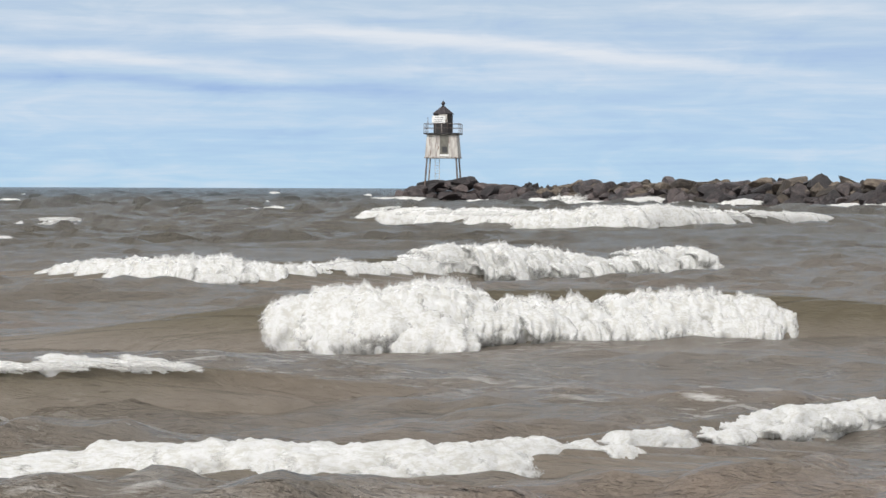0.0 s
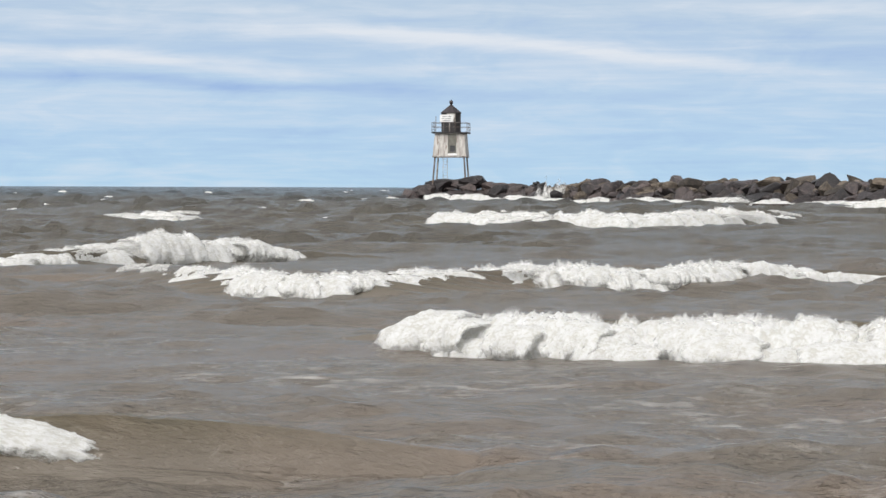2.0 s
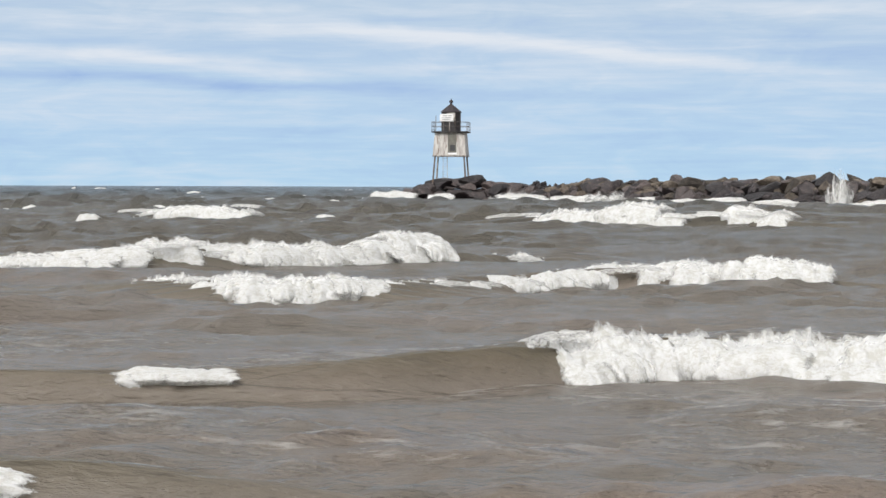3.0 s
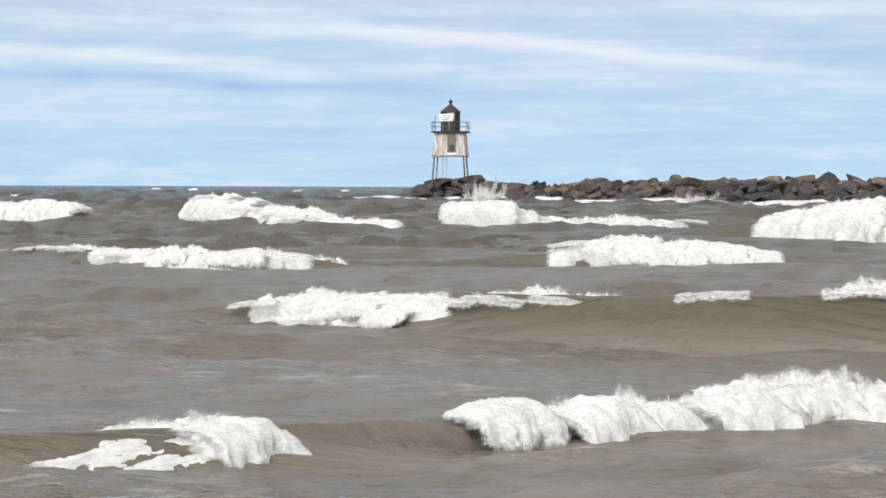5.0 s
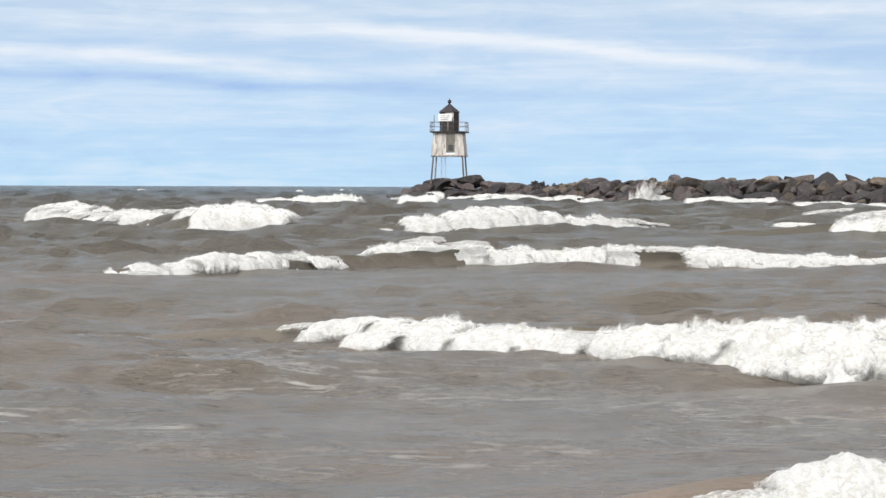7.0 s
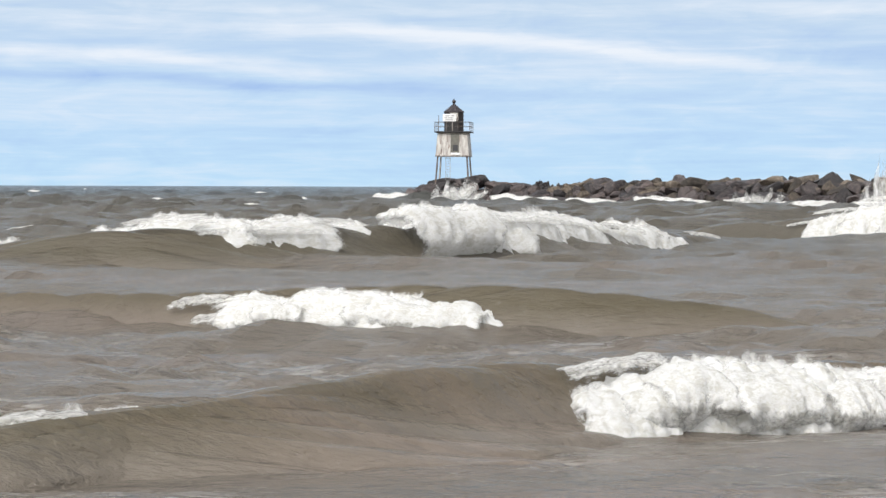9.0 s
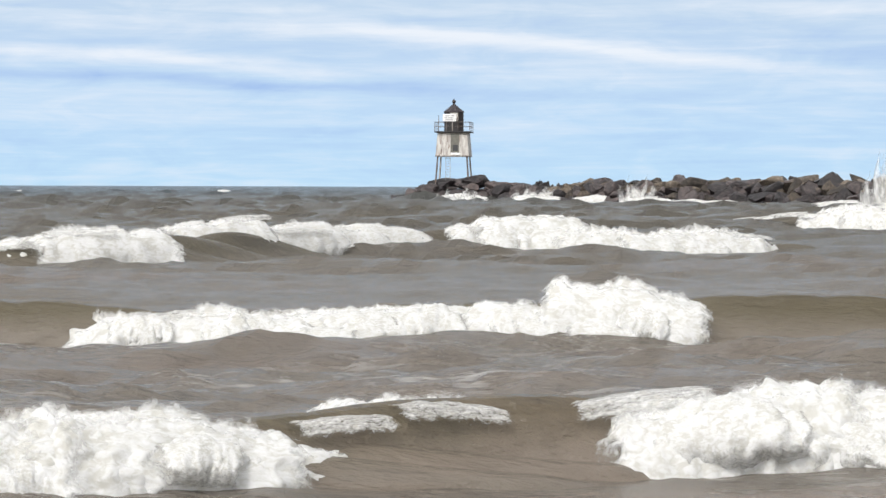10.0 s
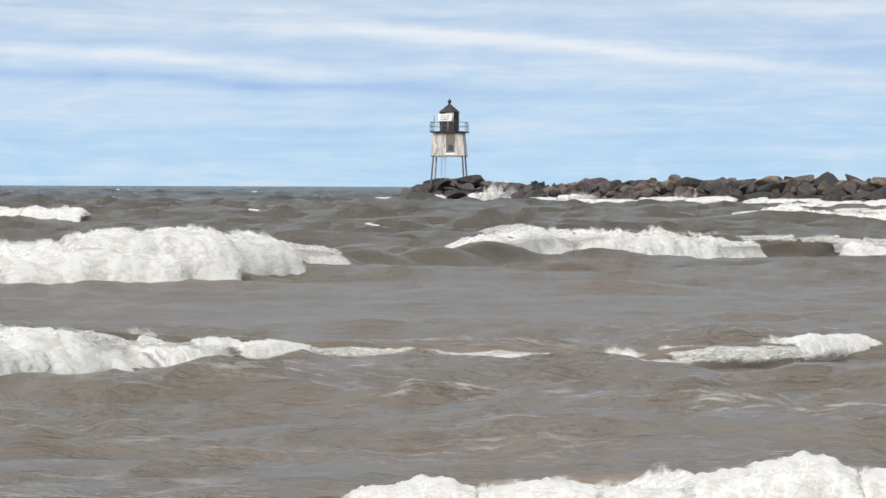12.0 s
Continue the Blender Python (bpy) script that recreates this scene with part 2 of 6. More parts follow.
# ---- sky and open water ----
def build_sky():
    verts, faces = [], []
    na, nz = 49, 16
    for i in range(na):
        a = radians(-24 + 48 * i / (na - 1))
        for j in range(nz):
            z = -60 + 1260 * (j / (nz - 1))
            verts.append((SKY_R * math.sin(a), SKY_R * math.cos(a), z))
    ob = new("backdrop", mesh_of("backdrop", verts, grid_faces(na, nz), sky_material()))
    return tagged(ob, "pale blue sky with long thin streaks of white cloud", "sky", kind="structure")


def sheet_height(x, y):
    """Chop and low swell of the open lake at a place of the sheet."""
    rng = np.random.RandomState(11)
    z = np.zeros_like(x)
    far = np.clip((y - 55) / 140, 0, 1)
    for i in range(40):
        lam = 0.5 * 1.075 ** i                      # 0.5 m to about 8.5 m
        ang = rng.normal(0, 0.42) * (1.9 if lam < 2.2 else 1.0)
        kx, ky = math.sin(ang) * 6.283 / lam, math.cos(ang) * 6.283 / lam
        ph = rng.uniform(0, 6.283)
        s = np.sin(kx * x + ky * y + ph + 0.9 * np.sin(0.31 * kx * y - 0.27 * ky * x + ph * 3))
        amp = (0.0125 if lam < 2.2 else 0.0105) * lam ** 0.75 * (1 + far * (0.8 if lam > 2 else 0.2))
        z += amp * (1.32 - 2 * np.abs(s) ** 0.9) if i % 2 else amp * s
    patch = 0.75 + 0.5 * np.sin(x * 0.13 + 1.7 * np.sin(y * 0.071)) * np.sin(y * 0.11 + 1.3)
    z = z * patch
    for i in range(9):
        lam = 9.0 * 1.16 ** i
        ang = rng.normal(0, 0.3)
        kx, ky = math.sin(ang) * 6.283 / lam, math.cos(ang) * 6.283 / lam
        ph = rng.uniform(0, 6.283)
        s = np.sin(kx * x + ky * y + ph + 0.8 * np.sin(x * 0.9 / lam + ph * 2))
        z += (0.024 + 0.10 * np.clip((y - 60) / 80, 0, 1)) * (0.637 - np.abs(s)) * 1.6
    return z


def build_water():
    ys = np.concatenate([np.arange(-12, 5, 0.4), 5.0 * 1.0062 ** np.arange(1118)])
    side = 1 + 0.12 * 1.42 ** np.arange(12) - 0.12 + 0.1
    us = np.concatenate([-side[::-1], np.linspace(-1, 1, 261), side])
    yy, uu = np.meshgrid(ys, us, indexing="ij")
    xx = uu * (0.24 * np.maximum(yy, 5) + 9)
    zz = sheet_height(xx, yy) * np.clip(2.2 - yy / 1500, 0.2, 1) * np.clip(2 - np.abs(uu), 0.15, 1) ** 2
    v = np.stack([xx, yy, zz], -1).reshape(-1, 3)
    n, m = len(ys), len(us)
    idx = np.arange(n * m).reshape(n, m)
    f = np.stack([idx[:-1, :-1], idx[:-1, 1:], idx[1:, 1:], idx[1:, :-1]], -1).reshape(-1, 4)
    me = bpy.data.meshes.new("water")
    me.vertices.add(len(v))
    me.vertices.foreach_set("co", v.ravel())
    me.loops.add(f.size)
    me.loops.foreach_set("vertex_index", f.ravel())
    me.polygons.add(len(f))
    me.polygons.foreach_set("loop_start", np.arange(0, f.size, 4))
    me.polygons.foreach_set("use_smooth", np.ones(len(f), bool))
    me.update(calc_edges=True)
    me.validate()
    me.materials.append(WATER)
    return tagged(new("water", me), "choppy grey-brown lake water reaching to the horizon", "water", kind="structure")


def build_ground():
    """The sandy bed of the lake, shelving up to a low beach behind the place of view."""
    verts = []
    ys = [-400, -120, -60, -40, -30, -22, -16, -12, -9, -6, -4, -2, 0, 3, 7, 12, 20, 35, 60, 100, 200, 500, 1500, 5200]
    xs = [-4000, -1500, -500, -200, -100, -60] + list(range(-40, 41, 4)) + [60, 100, 200, 500, 1500, 4000]
    noise.seed_set(77)
    for y in ys:
        for x in xs:
            z = np.interp(y, (-400, -60, -30, -12, -5, 0, 10, 40, 200, 5200), (3.5, 2.6, 1.9, 0.75, 0.12, -0.25, -0.7, -1.6, -5, -9))
            verts.append((x, y, float(z) + 0.08 * noise.noise(Vector((x * 0.11, y * 0.2, 0)))))
    k = Mat("wet_sand")
    p = k.place()
    n1, n2 = k.noise(p, 0.6, 5), k.noise(p, 60.0, 3)
    k.set(Base_Color=k.mix(n2, k.ramp(n1, (0.35, (0.20, 0.15, 0.10)), (0.65, (0.30, 0.24, 0.17))), (0.24, 0.19, 0.13)), Roughness=0.75, Normal=k.bump(n1, 0.4, 0.08))
    faces = [f[::-1] for f in grid_faces(len(ys), len(xs))]
    return tagged(new("ground", mesh_of("ground", verts, faces, k.m)), "brown sandy lake bed rising to a low beach", "ground", kind="structure")


# ---- waves ----
def lace_mesh(name, verts, faces, thin):
    me = mesh_of(name, verts, faces, FOAM)
    me.attributes.new("thin", "FLOAT", "POINT").data.foreach_set("value", np.array(thin, dtype=np.float32))
    return me


def foam_mesh(seed, torn=0.0, taper=(6, 0.4), nu=60, nv=30, jets=1.0):
    """A ragged roll of foam, 2 wide, 1 high: a sloping front from its toe at y = 0, a tucked foot, torn spray along its top."""
    noise.seed_set(seed + 1)
    off = Vector((seed * 7.3, seed * 3.1, seed * 1.7))
    verts, thin = [], []

    def crest(u):
        return 0.88 + 0.13 * noise.noise(Vector((u * 1.6, 0, 0)) + off) + 0.10 * noise.noise(Vector((u * 4.5, 3, 0)) + off) + 0.05 * noise.noise(Vector((u * 13, 5, 0)) + off)

    for i in range(nu):
        u = -1 + 2 * i / (nu - 1)
        env = max(0.0, 1 - abs(u) ** taper[0]) ** taper[1]
        lump = crest(u)
        verts.append((u, 0.35, -0.42))
        thin.append(0.3 + max(0.0, abs(u) - 0.5) * 2.3)
        for j in range(1, nv):
            th = math.pi * (j - 1) / (nv - 2)
            c, s = math.cos(th), max(0.0, math.sin(th))
            y = 0.68 - (0.68 if c > 0 else 1.1) * c
            z = s ** (1.0 if c > 0 else 0.85) * env * (0.88 + (lump - 0.88) * s ** 5) - 0.06
            q = Vector((u * 1.8, y * 2.0, z * 3.4)) + off
            puff = abs(noise.noise(q * 1.2)) * 0.10 + abs(noise.noise(q * 2.9)) * 0.07 + abs(noise.noise(q * 6)) * 0.06 + abs(noise.noise(q * 12)) * 0.035 - 0.08
            toe = (noise.noise(Vector((u * 2.5, 11, 0)) + off) * 0.26 + noise.noise(Vector((u * 9, 14, z * 3)) + off) * 0.14) * max(0, c) ** 3
            verts.append((u + 0.06 * noise.noise(q * 2.1), y - c * puff + toe, z + max(0.15, s) * puff * env))
            ends = max(0.0, abs(u) - 0.55) / 0.45
            thin.append(min(1.3, ends * 1.1 + max(0.0, c - 0.93) * 5.0 + max(0.0, -c - 0.55) * 2.0))
    faces = grid_faces(nu, nv)
    for y0, top, dz in ((0.50, 0.20, -0.14), (0.78, 0.30, -0.10)):
        b, nz = len(verts), 7
        for i in range(nu):
            u = -1 + 2 * i / (nu - 1)
            env = max(0.0, 1 - abs(u) ** taper[0]) ** taper[1]
            jet = jets * (0.4 + 1.2 * max(0.0, noise.noise(Vector((u * 3, y0 * 40, 0)) + off)) + 0.45 * max(0.0, noise.noise(Vector((u * 11, y0 * 40, 3)) + off)))
            for j in range(nz):
                a = j / (nz - 1)
                verts.append((u + 0.05 * a * noise.noise(Vector((u * 7, y0 * 9, 1)) + off), y0 + 0.05 * noise.noise(Vector((u * 6, a * 2, y0)) + off) + 0.10 * a, (crest(u) + dz) * env + a * top * jet))
                thin.append(0.48 + 0.5 * a + max(0.0, abs(u) - 0.75) * 2)
        faces += grid_faces(nu, nz, b)
    thin = [t + torn + 0.06 for t in thin]
    faces = [f for f in faces if min(thin[i] for i in f) < 1.08]      # what is torn away wholly
    return lace_mesh("foam_roll", verts, faces, thin)


def swell_mesh(nu=35, nv=40):
    """A smooth hump of water, 2 wide, 1 high, steep towards the shore; its rim dips well under the water."""
    noise.seed_set(5)
    verts = []
    for i in range(nu):
        u = -1 + 2 * i / (nu - 1)
        g = math.exp(-0.5 * (u * 2.3) ** 2)
        for j in range(nv):
            y = -0.6 + 4.6 * (j / (nv - 1)) ** 1.5
            if y < 0.62:
                a = (y + 0.6) / 1.22
                p = (a * a * (3 - 2 * a)) ** 1.25
            else:
                p = math.exp(-((y - 0.62) / 1.4) ** 1.6)
            r = 0.03 * noise.noise(Vector((u * 5, y * 3, 0))) + 0.02 * noise.noise(Vector((u * 9, y * 5, 4)))
            h = g * p * (1 + r)
            verts.append((u, y, h - 0.03 - 0.6 * max(0.0, 0.14 - h) / 0.14))
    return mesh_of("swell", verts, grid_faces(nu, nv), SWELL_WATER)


FOAM_ROLLS = [foam_mesh(s, 0.09, nu=84, nv=36) for s in range(9)]
FOAM_FAR = [foam_mesh(s, 0.03, nu=42, nv=20, jets=0.8) for s in range(9)]
FOAM_NEAR = [foam_mesh(s + 60, 0.40, (3, 0.5), nu=84, nv=30, jets=1.7) for s in range(6)]
FOAM_TORN = [foam_mesh(s + 40, 0.33, (2, 0.5), nu=48, nv=20) for s in range(6)]
FOAM_CAPS = [foam_mesh(s + 40, 0.33, (2, 0.5), nu=24, nv=12) for s in range(6)]
FOAM_LIPS = [foam_mesh(s + 20, 0.68, (2, 0.5), nu=48, nv=14, jets=1.0) for s in range(5)]
SWELL = swell_mesh()


class Breaker:
    """One wave: a row of swell humps with rolls of foam on their faces, and where its crest runs from time to time.
    Knots are (x, y, top of the crest, foot of the foam), in metres."""

    def __init__(self, spacing, seed):
        self.s, self.seed = spacing, seed
        self.f, self.b = {}, {}

    def foam(self, t, *knots):
        self.f.setdefault(t, []).append(np.array(knots))

    def swell(self, t, *knots):
        self.b.setdefault(t, []).append(np.array(knots))

    @staticmethod
    def over(runs, x, col, inset=0.0):
        h = np.zeros_like(x)
        for k in runs:
            m = min(inset, 0.3 * (k[-1, 0] - k[0, 0]))
            inside = (x >= k[0, 0] + m) & (x <= k[-1, 0] - m)
            h = np.where(inside, np.maximum(h, np.interp(x, k[:, 0], k[:, col])), h)
        return h

    def build(self, name, label):
        s = self.s
        runs = [k for d in (self.f, self.b) for r in d.values() for k in r]
        lo, hi = min(k[0, 0] for k in runs), max(k[-1, 0] for k in runs)
        x = np.arange(lo + s * 0.3, hi, s)
        x = x + np.random.RandomState(self.seed).uniform(-0.2, 0.2, len(x)) * s
        self.x, self.t = x, sorted(set(self.f) | set(self.b))
        Y, TOP, FOOT, BODY, LIP, HEEL = [], [], [], [], [], []
        n = 14

        def soft(a, y):
            kern = np.exp(-0.5 * (np.arange(-n, n + 1) * s / max(0.7 * s, 0.028 * y)) ** 2)
            return np.convolve(np.pad(a, n, mode="edge"), kern / kern.sum(), "valid")
        for t in self.t:
            f, b = self.f.get(t, []), self.b.get(t, [])
            k = np.concatenate(f + b)
            k = k[np.argsort(k[:, 0])]
            top, foot = self.over(f, x, 2, s * 0.65), self.over(f, x, 3, s * 0.65)
            lip, heel = self.over(f, x, 2, s * 0.35), self.over(f, x, 3, s * 0.35)
            LIP.append(lip), HEEL.append(heel)
            y0 = float(k[:, 1].mean())
            body = np.maximum(soft(heel + 0.78 * (lip - heel), y0), self.over(b, x, 2))
            Y.append(soft(np.interp(x, k[:, 0], k[:, 1]), y0)), TOP.append(top), FOOT.append(foot), BODY.append(soft(body, y0))
        self.Y, self.TOP, self.FOOT, self.BODY, self.LIP, self.HEEL = map(np.array, (Y, TOP, FOOT, BODY, LIP, HEEL))
        self.turn = np.degrees(np.arctan([soft(soft(np.clip(g, -1.3, 1.3), y), y) for g, y in zip(np.gradient(self.Y, x, axis=1), self.Y.mean(1))]))
        self.mid = self.Y.mean(1)
        slope = np.gradient(np.array([soft(np.where(a > 0, (a + b) / 2, 0), m) for a, b, m in zip(self.TOP, self.FOOT, self.mid)]), x, axis=1)
        self.tilt = -np.degrees(np.arctan(np.clip(slope, -0.4, 0.4)))
        self.front = np.array([soft(a - b, m) for a, b, m in zip(self.TOP, self.FOOT, self.mid)])
        self.root = tagged(new(name), label, "wave", "waves rolling in")
        self.root.location = (0, self.mid[0], 0)
        self.rolls, self.humps, self.lips, self.clumps = [], [], [], []
        rng = random.Random(self.seed)
        for i in range(len(x)):
            size = float((self.TOP - self.FOOT)[:, i].max()) * 1.12
            if size > 0.06:
                ob = new("foam", rng.choice((FOAM_NEAR if s < 0.5 else FOAM_TORN) if size < (0.44 if s < 0.45 else 0.36) else FOAM_ROLLS if s < 0.6 else FOAM_FAR))
                ob.parent = self.root
                ob.scale = (max(s * 1.6, size * 0.85) * rng.uniform(0.9, 1.15) * (1 if rng.random() < 0.5 else -1), size, size)
                self.rolls.append((ob, i, size, rng.uniform(0, 6)))
                for _ in range(2 if s < 0.8 else 0):
                    ob = new("foam_clump", rng.choice(FOAM_TORN))
                    ob.parent = self.root
                    k = size * rng.uniform(0.3, 0.55)
                    ob.scale = (max(s * 0.8, k * 1.5) * rng.uniform(0.6, 1.2), k * 1.3, k)
                    self.clumps.append((ob, i, k, rng.uniform(-0.5, 0.5) * s, rng.uniform(0.0, 0.45), rng.uniform(0, 6)))
            wide = float((self.LIP - self.HEEL)[:, i].max())
            if wide > 0.06:
                small = min(0.22, max(0.09, 0.3 * wide))
                ob = new("crest_foam", FOAM_LIPS[rng.randrange(len(FOAM_LIPS))])
                ob.parent = self.root
                ob.scale = (max(s * 1.1, small * 1.8) * rng.uniform(0.8, 1.25) * (1 if rng.random() < 0.5 else -1), small * 1.2, small)
                self.lips.append((ob, i, small, rng.uniform(0, 6), wide))
            size = float(self.BODY[:, i].max())
            if size > 0.08:
                ob = new("swell", SWELL)
                ob.parent = self.root
                ob.scale = (max(s * (7.5 if s < 0.6 else 4.0), size * 1.2), size, size)
                self.humps.append((ob, i, size))
        return self

    def move(self):
        last = self.t[-1]
        base = [(t, pose(0, y, 0)) for t, y in zip(self.t, self.mid)]
        if last < 12:
            base += [(last + 0.7, pose(0, self.mid[-1] - 1.6, 0)), (12, pose(0, self.mid[-1] - 1.7, 0))]
        walk(self.root, base)
        for ob, i, size, ph in self.rolls:
            rows = []
            for n, t in enumerate(self.t):
                top, foot = self.TOP[n, i], self.FOOT[n, i]
                z = top - size if top - foot > 0.03 else -1.5 * size - 0.1
                y = self.Y[n, i] - self.mid[n] - 0.15 * size + 0.85 * foot + float(np.interp(foot, (0.03, 0.16), (-0.25, 0.75))) * max(0, size - (top - foot)) + 0.07 * size * math.sin(ph * 5)
                rows.append((t, pose(self.x[i] + 0.15 * self.s * math.sin(ph * 2 + t * 1.9), y, z, 5 * math.sin(ph + t * 2.6), self.tilt[n, i], self.turn[n, i] + 3 * math.sin(ph + t))))
            if last < 12:
                low = pose(self.x[i], self.Y[-1, i] - self.mid[-1], -1.6 * size - 0.1)
                rows += [(last + 0.7, low), (12, low)]
            walk(ob, rows)
        for ob, i, size, dx, up, ph in self.clumps:
            rows = []
            for n, t in enumerate(self.t):
                top, foot = self.TOP[n, i], self.FOOT[n, i]
                thick = top - foot
                z = foot + up * thick - 0.35 * size if thick > 0.4 * size and foot < 0.13 else -1.5 * size - 0.1
                y = self.Y[n, i] - self.mid[n] + 0.85 * foot + (0.5 * up - 0.25) * thick - 0.5 * size
                rows.append((t, pose(self.x[i] + dx + 0.1 * self.s * math.sin(ph + t * 2.2), y, z, 6 * math.sin(ph + t * 2.4), self.tilt[n, i], self.turn[n, i] + 8 * math.sin(ph * 3 + t))))
            if last < 12:
                low = pose(self.x[i] + dx, self.Y[-1, i] - self.mid[-1], -1.6 * size - 0.1)
                rows += [(last + 0.7, low), (12, low)]
            walk(ob, rows)
        for ob, i, size, ph, wide in self.lips:
            rows = []
            for n, t in enumerate(self.t):
                lip, heel = self.LIP[n, i], self.HEEL[n, i]
                z = lip - size * (1.0 if self.TOP[n, i] - self.FOOT[n, i] < 0.5 * wide else 2.0) - 0.2 * size if lip - heel > 0.02 else -1.5 * size - 0.15
                y = self.Y[n, i] - self.mid[n] + 0.7 * heel + 0.7 * max(0, lip - heel - 0.65 * size) - 0.1 * size
                rows.append((t, pose(self.x[i] + 0.15 * self.s * math.sin(ph * 2 + t * 1.7), y, z, 6 * math.sin(ph + t * 2.1), max(-6, min(6, self.tilt[n, i])), self.turn[n, i])))
            if last < 12:
                low = pose(self.x[i], self.Y[-1, i] - self.mid[-1], -1.6 * size - 0.15)
                rows += [(last + 0.7, low), (12, low)]
            walk(ob, rows)
        for ob, i, size in self.humps:
            rows = []
            for n, t in enumerate(self.t):
                h = self.BODY[n, i]
                rows.append((t, pose(self.x[i], self.Y[n, i] - self.mid[n] + 0.35 * h + 0.85 * self.front[n, i] + 0.15 * (size - h), h - size - (0.1 if h < 0.08 else 0), 0, 0, self.turn[n, i])))
            if last < 12:
                low = pose(self.x[i], self.Y[-1, i] - self.mid[-1], -size - 0.15)
                rows += [(last + 0.7, low), (12, low)]
            walk(ob, rows)


near_breaker = Breaker(0.42, 6)
near_breaker.foam(0, (-3.82, 14.12, 0.16, 0.00), (-2.50, 14.17, 0.16, 0.00), (-1.73, 14.37, 0.27, 0.04), (-1.57, 14.38, 0.29, 0.03), (-0.82, 14.29, 0.27, 0.00), (-0.59, 14.29, 0.26, 0.00), (-0.11, 14.36, 0.25, 0.00), (0.38, 14.62, 0.22, 0.02), (0.73, 14.94, 0.22, 0.01), (1.49, 15.93, 0.20, 0.05), (2.37, 17.12, 0.22, 0.04), (3.16, 17.94, 0.26, 0.05), (4.99, 18.45, 0.22, 0.00))
near_breaker.foam(0.5, (-3.61, 13.26, 0.13, 0.00), (-2.36, 13.27, 0.12, 0.00), (-1.49, 13.44, 0.18, 0.01), (-1.19, 13.51, 0.20, 0.01), (-0.59, 13.61, 0.24, 0.00), (-0.13, 13.67, 0.26, 0.00), (0.33, 13.75, 0.28, 0.01), (0.97, 14.02, 0.29, 0.00), (1.31, 14.30, 0.26, 0.04), (1.68, 14.69, 0.21, 0.03), (2.07, 15.17, 0.26, 0.01), (2.29, 15.46, 0.28, 0.03), (2.83, 16.23, 0.28, 0.09), (4.62, 17.19, 0.20, 0.00))
near_breaker.foam(1, (-1.28, 13.29, 0.08, 0.00), (-0.14, 13.31, 0.15, 0.00), (0.61, 13.36, 0.14, 0.00), (1.23, 13.53, 0.21, 0.01), (1.55, 13.69, 0.25, 0.01), (1.88, 13.87, 0.29, 0.02), (2.46, 14.19, 0.28, 0.03), (3.86, 14.40, 0.26, 0.00))
near_breaker.foam(1.5, (1.21, 13.36, 0.12, 0.00), (1.97, 13.43, 0.21, 0.00), (2.33, 13.47, 0.19, 0.00), (3.61, 13.50, 0.19, 0.00))
low_swell = Breaker(0.42, 3)
low_swell.foam(0, (-5.25, 19.37, 0.34, 0.26), (-3.42, 19.37, 0.34, 0.26), (-2.77, 19.41, 0.36, 0.29), (-2.55, 19.44, 0.36, 0.30), (-1.59, 19.91, 0.34, 0.30))
low_swell.swell(0, (-5.25, 19.37, 0.31, 0.00), (-3.42, 19.37, 0.31, 0.00), (-2.34, 19.49, 0.33, 0.00), (-1.28, 20.12, 0.20, 0.03))
low_swell.swell(0.5, (-4.79, 17.57, 0.23, 0.00), (-3.13, 17.57, 0.23, 0.00), (-1.96, 17.68, 0.34, 0.00), (-0.99, 18.19, 0.18, 0.03))
low_swell.swell(1, (-4.40, 16.07, 0.33, 0.00), (-2.88, 16.08, 0.33, 0.00), (-2.16, 16.11, 0.41, 0.00), (-1.99, 16.14, 0.39, 0.00), (-0.74, 16.66, 0.18, 0.02))
low_swell.swell(1.5, (-4.06, 14.81, 0.44, 0.00), (-2.66, 14.82, 0.44, 0.00), (-2.26, 14.84, 0.45, 0.00), (-1.01, 15.08, 0.23, 0.01))
low_swell.foam(2, (-4.04, 14.76, 0.31, 0.18), (-2.66, 14.80, 0.31, 0.18), (-2.46, 14.83, 0.31, 0.21), (-2.37, 14.86, 0.31, 0.27))
low_swell.swell(2, (-4.04, 14.76, 0.30, 0.00), (-2.66, 14.80, 0.30, 0.00), (-2.01, 14.98, 0.37, 0.01), (-1.20, 15.29, 0.18, 0.01))
low_swell.foam(2.5, (-3.81, 13.91, 0.31, 0.13), (-2.50, 13.94, 0.31, 0.12), (-2.20, 14.01, 0.31, 0.16), (-1.90, 14.11, 0.28, 0.24), (-1.78, 14.16, 0.26, 0.22))
low_swell.swell(2.5, (-3.81, 13.91, 0.24, 0.00), (-2.50, 13.94, 0.23, 0.00), (-1.90, 14.11, 0.26, 0.01), (-1.75, 14.17, 0.26, 0.01), (-1.28, 14.35, 0.19, 0.02), (-1.13, 14.40, 0.16, 0.01))
low_swell.foam(3, (-3.61, 13.19, 0.26, 0.15), (-2.37, 13.20, 0.26, 0.15), (-2.19, 13.22, 0.27, 0.18), (-2.17, 13.23, 0.28, 0.18))
low_swell.swell(3, (-3.61, 13.19, 0.25, 0.00), (-2.37, 13.20, 0.25, 0.00), (-1.50, 13.37, 0.18, 0.01))
first_breaker = Breaker(0.46, 1)
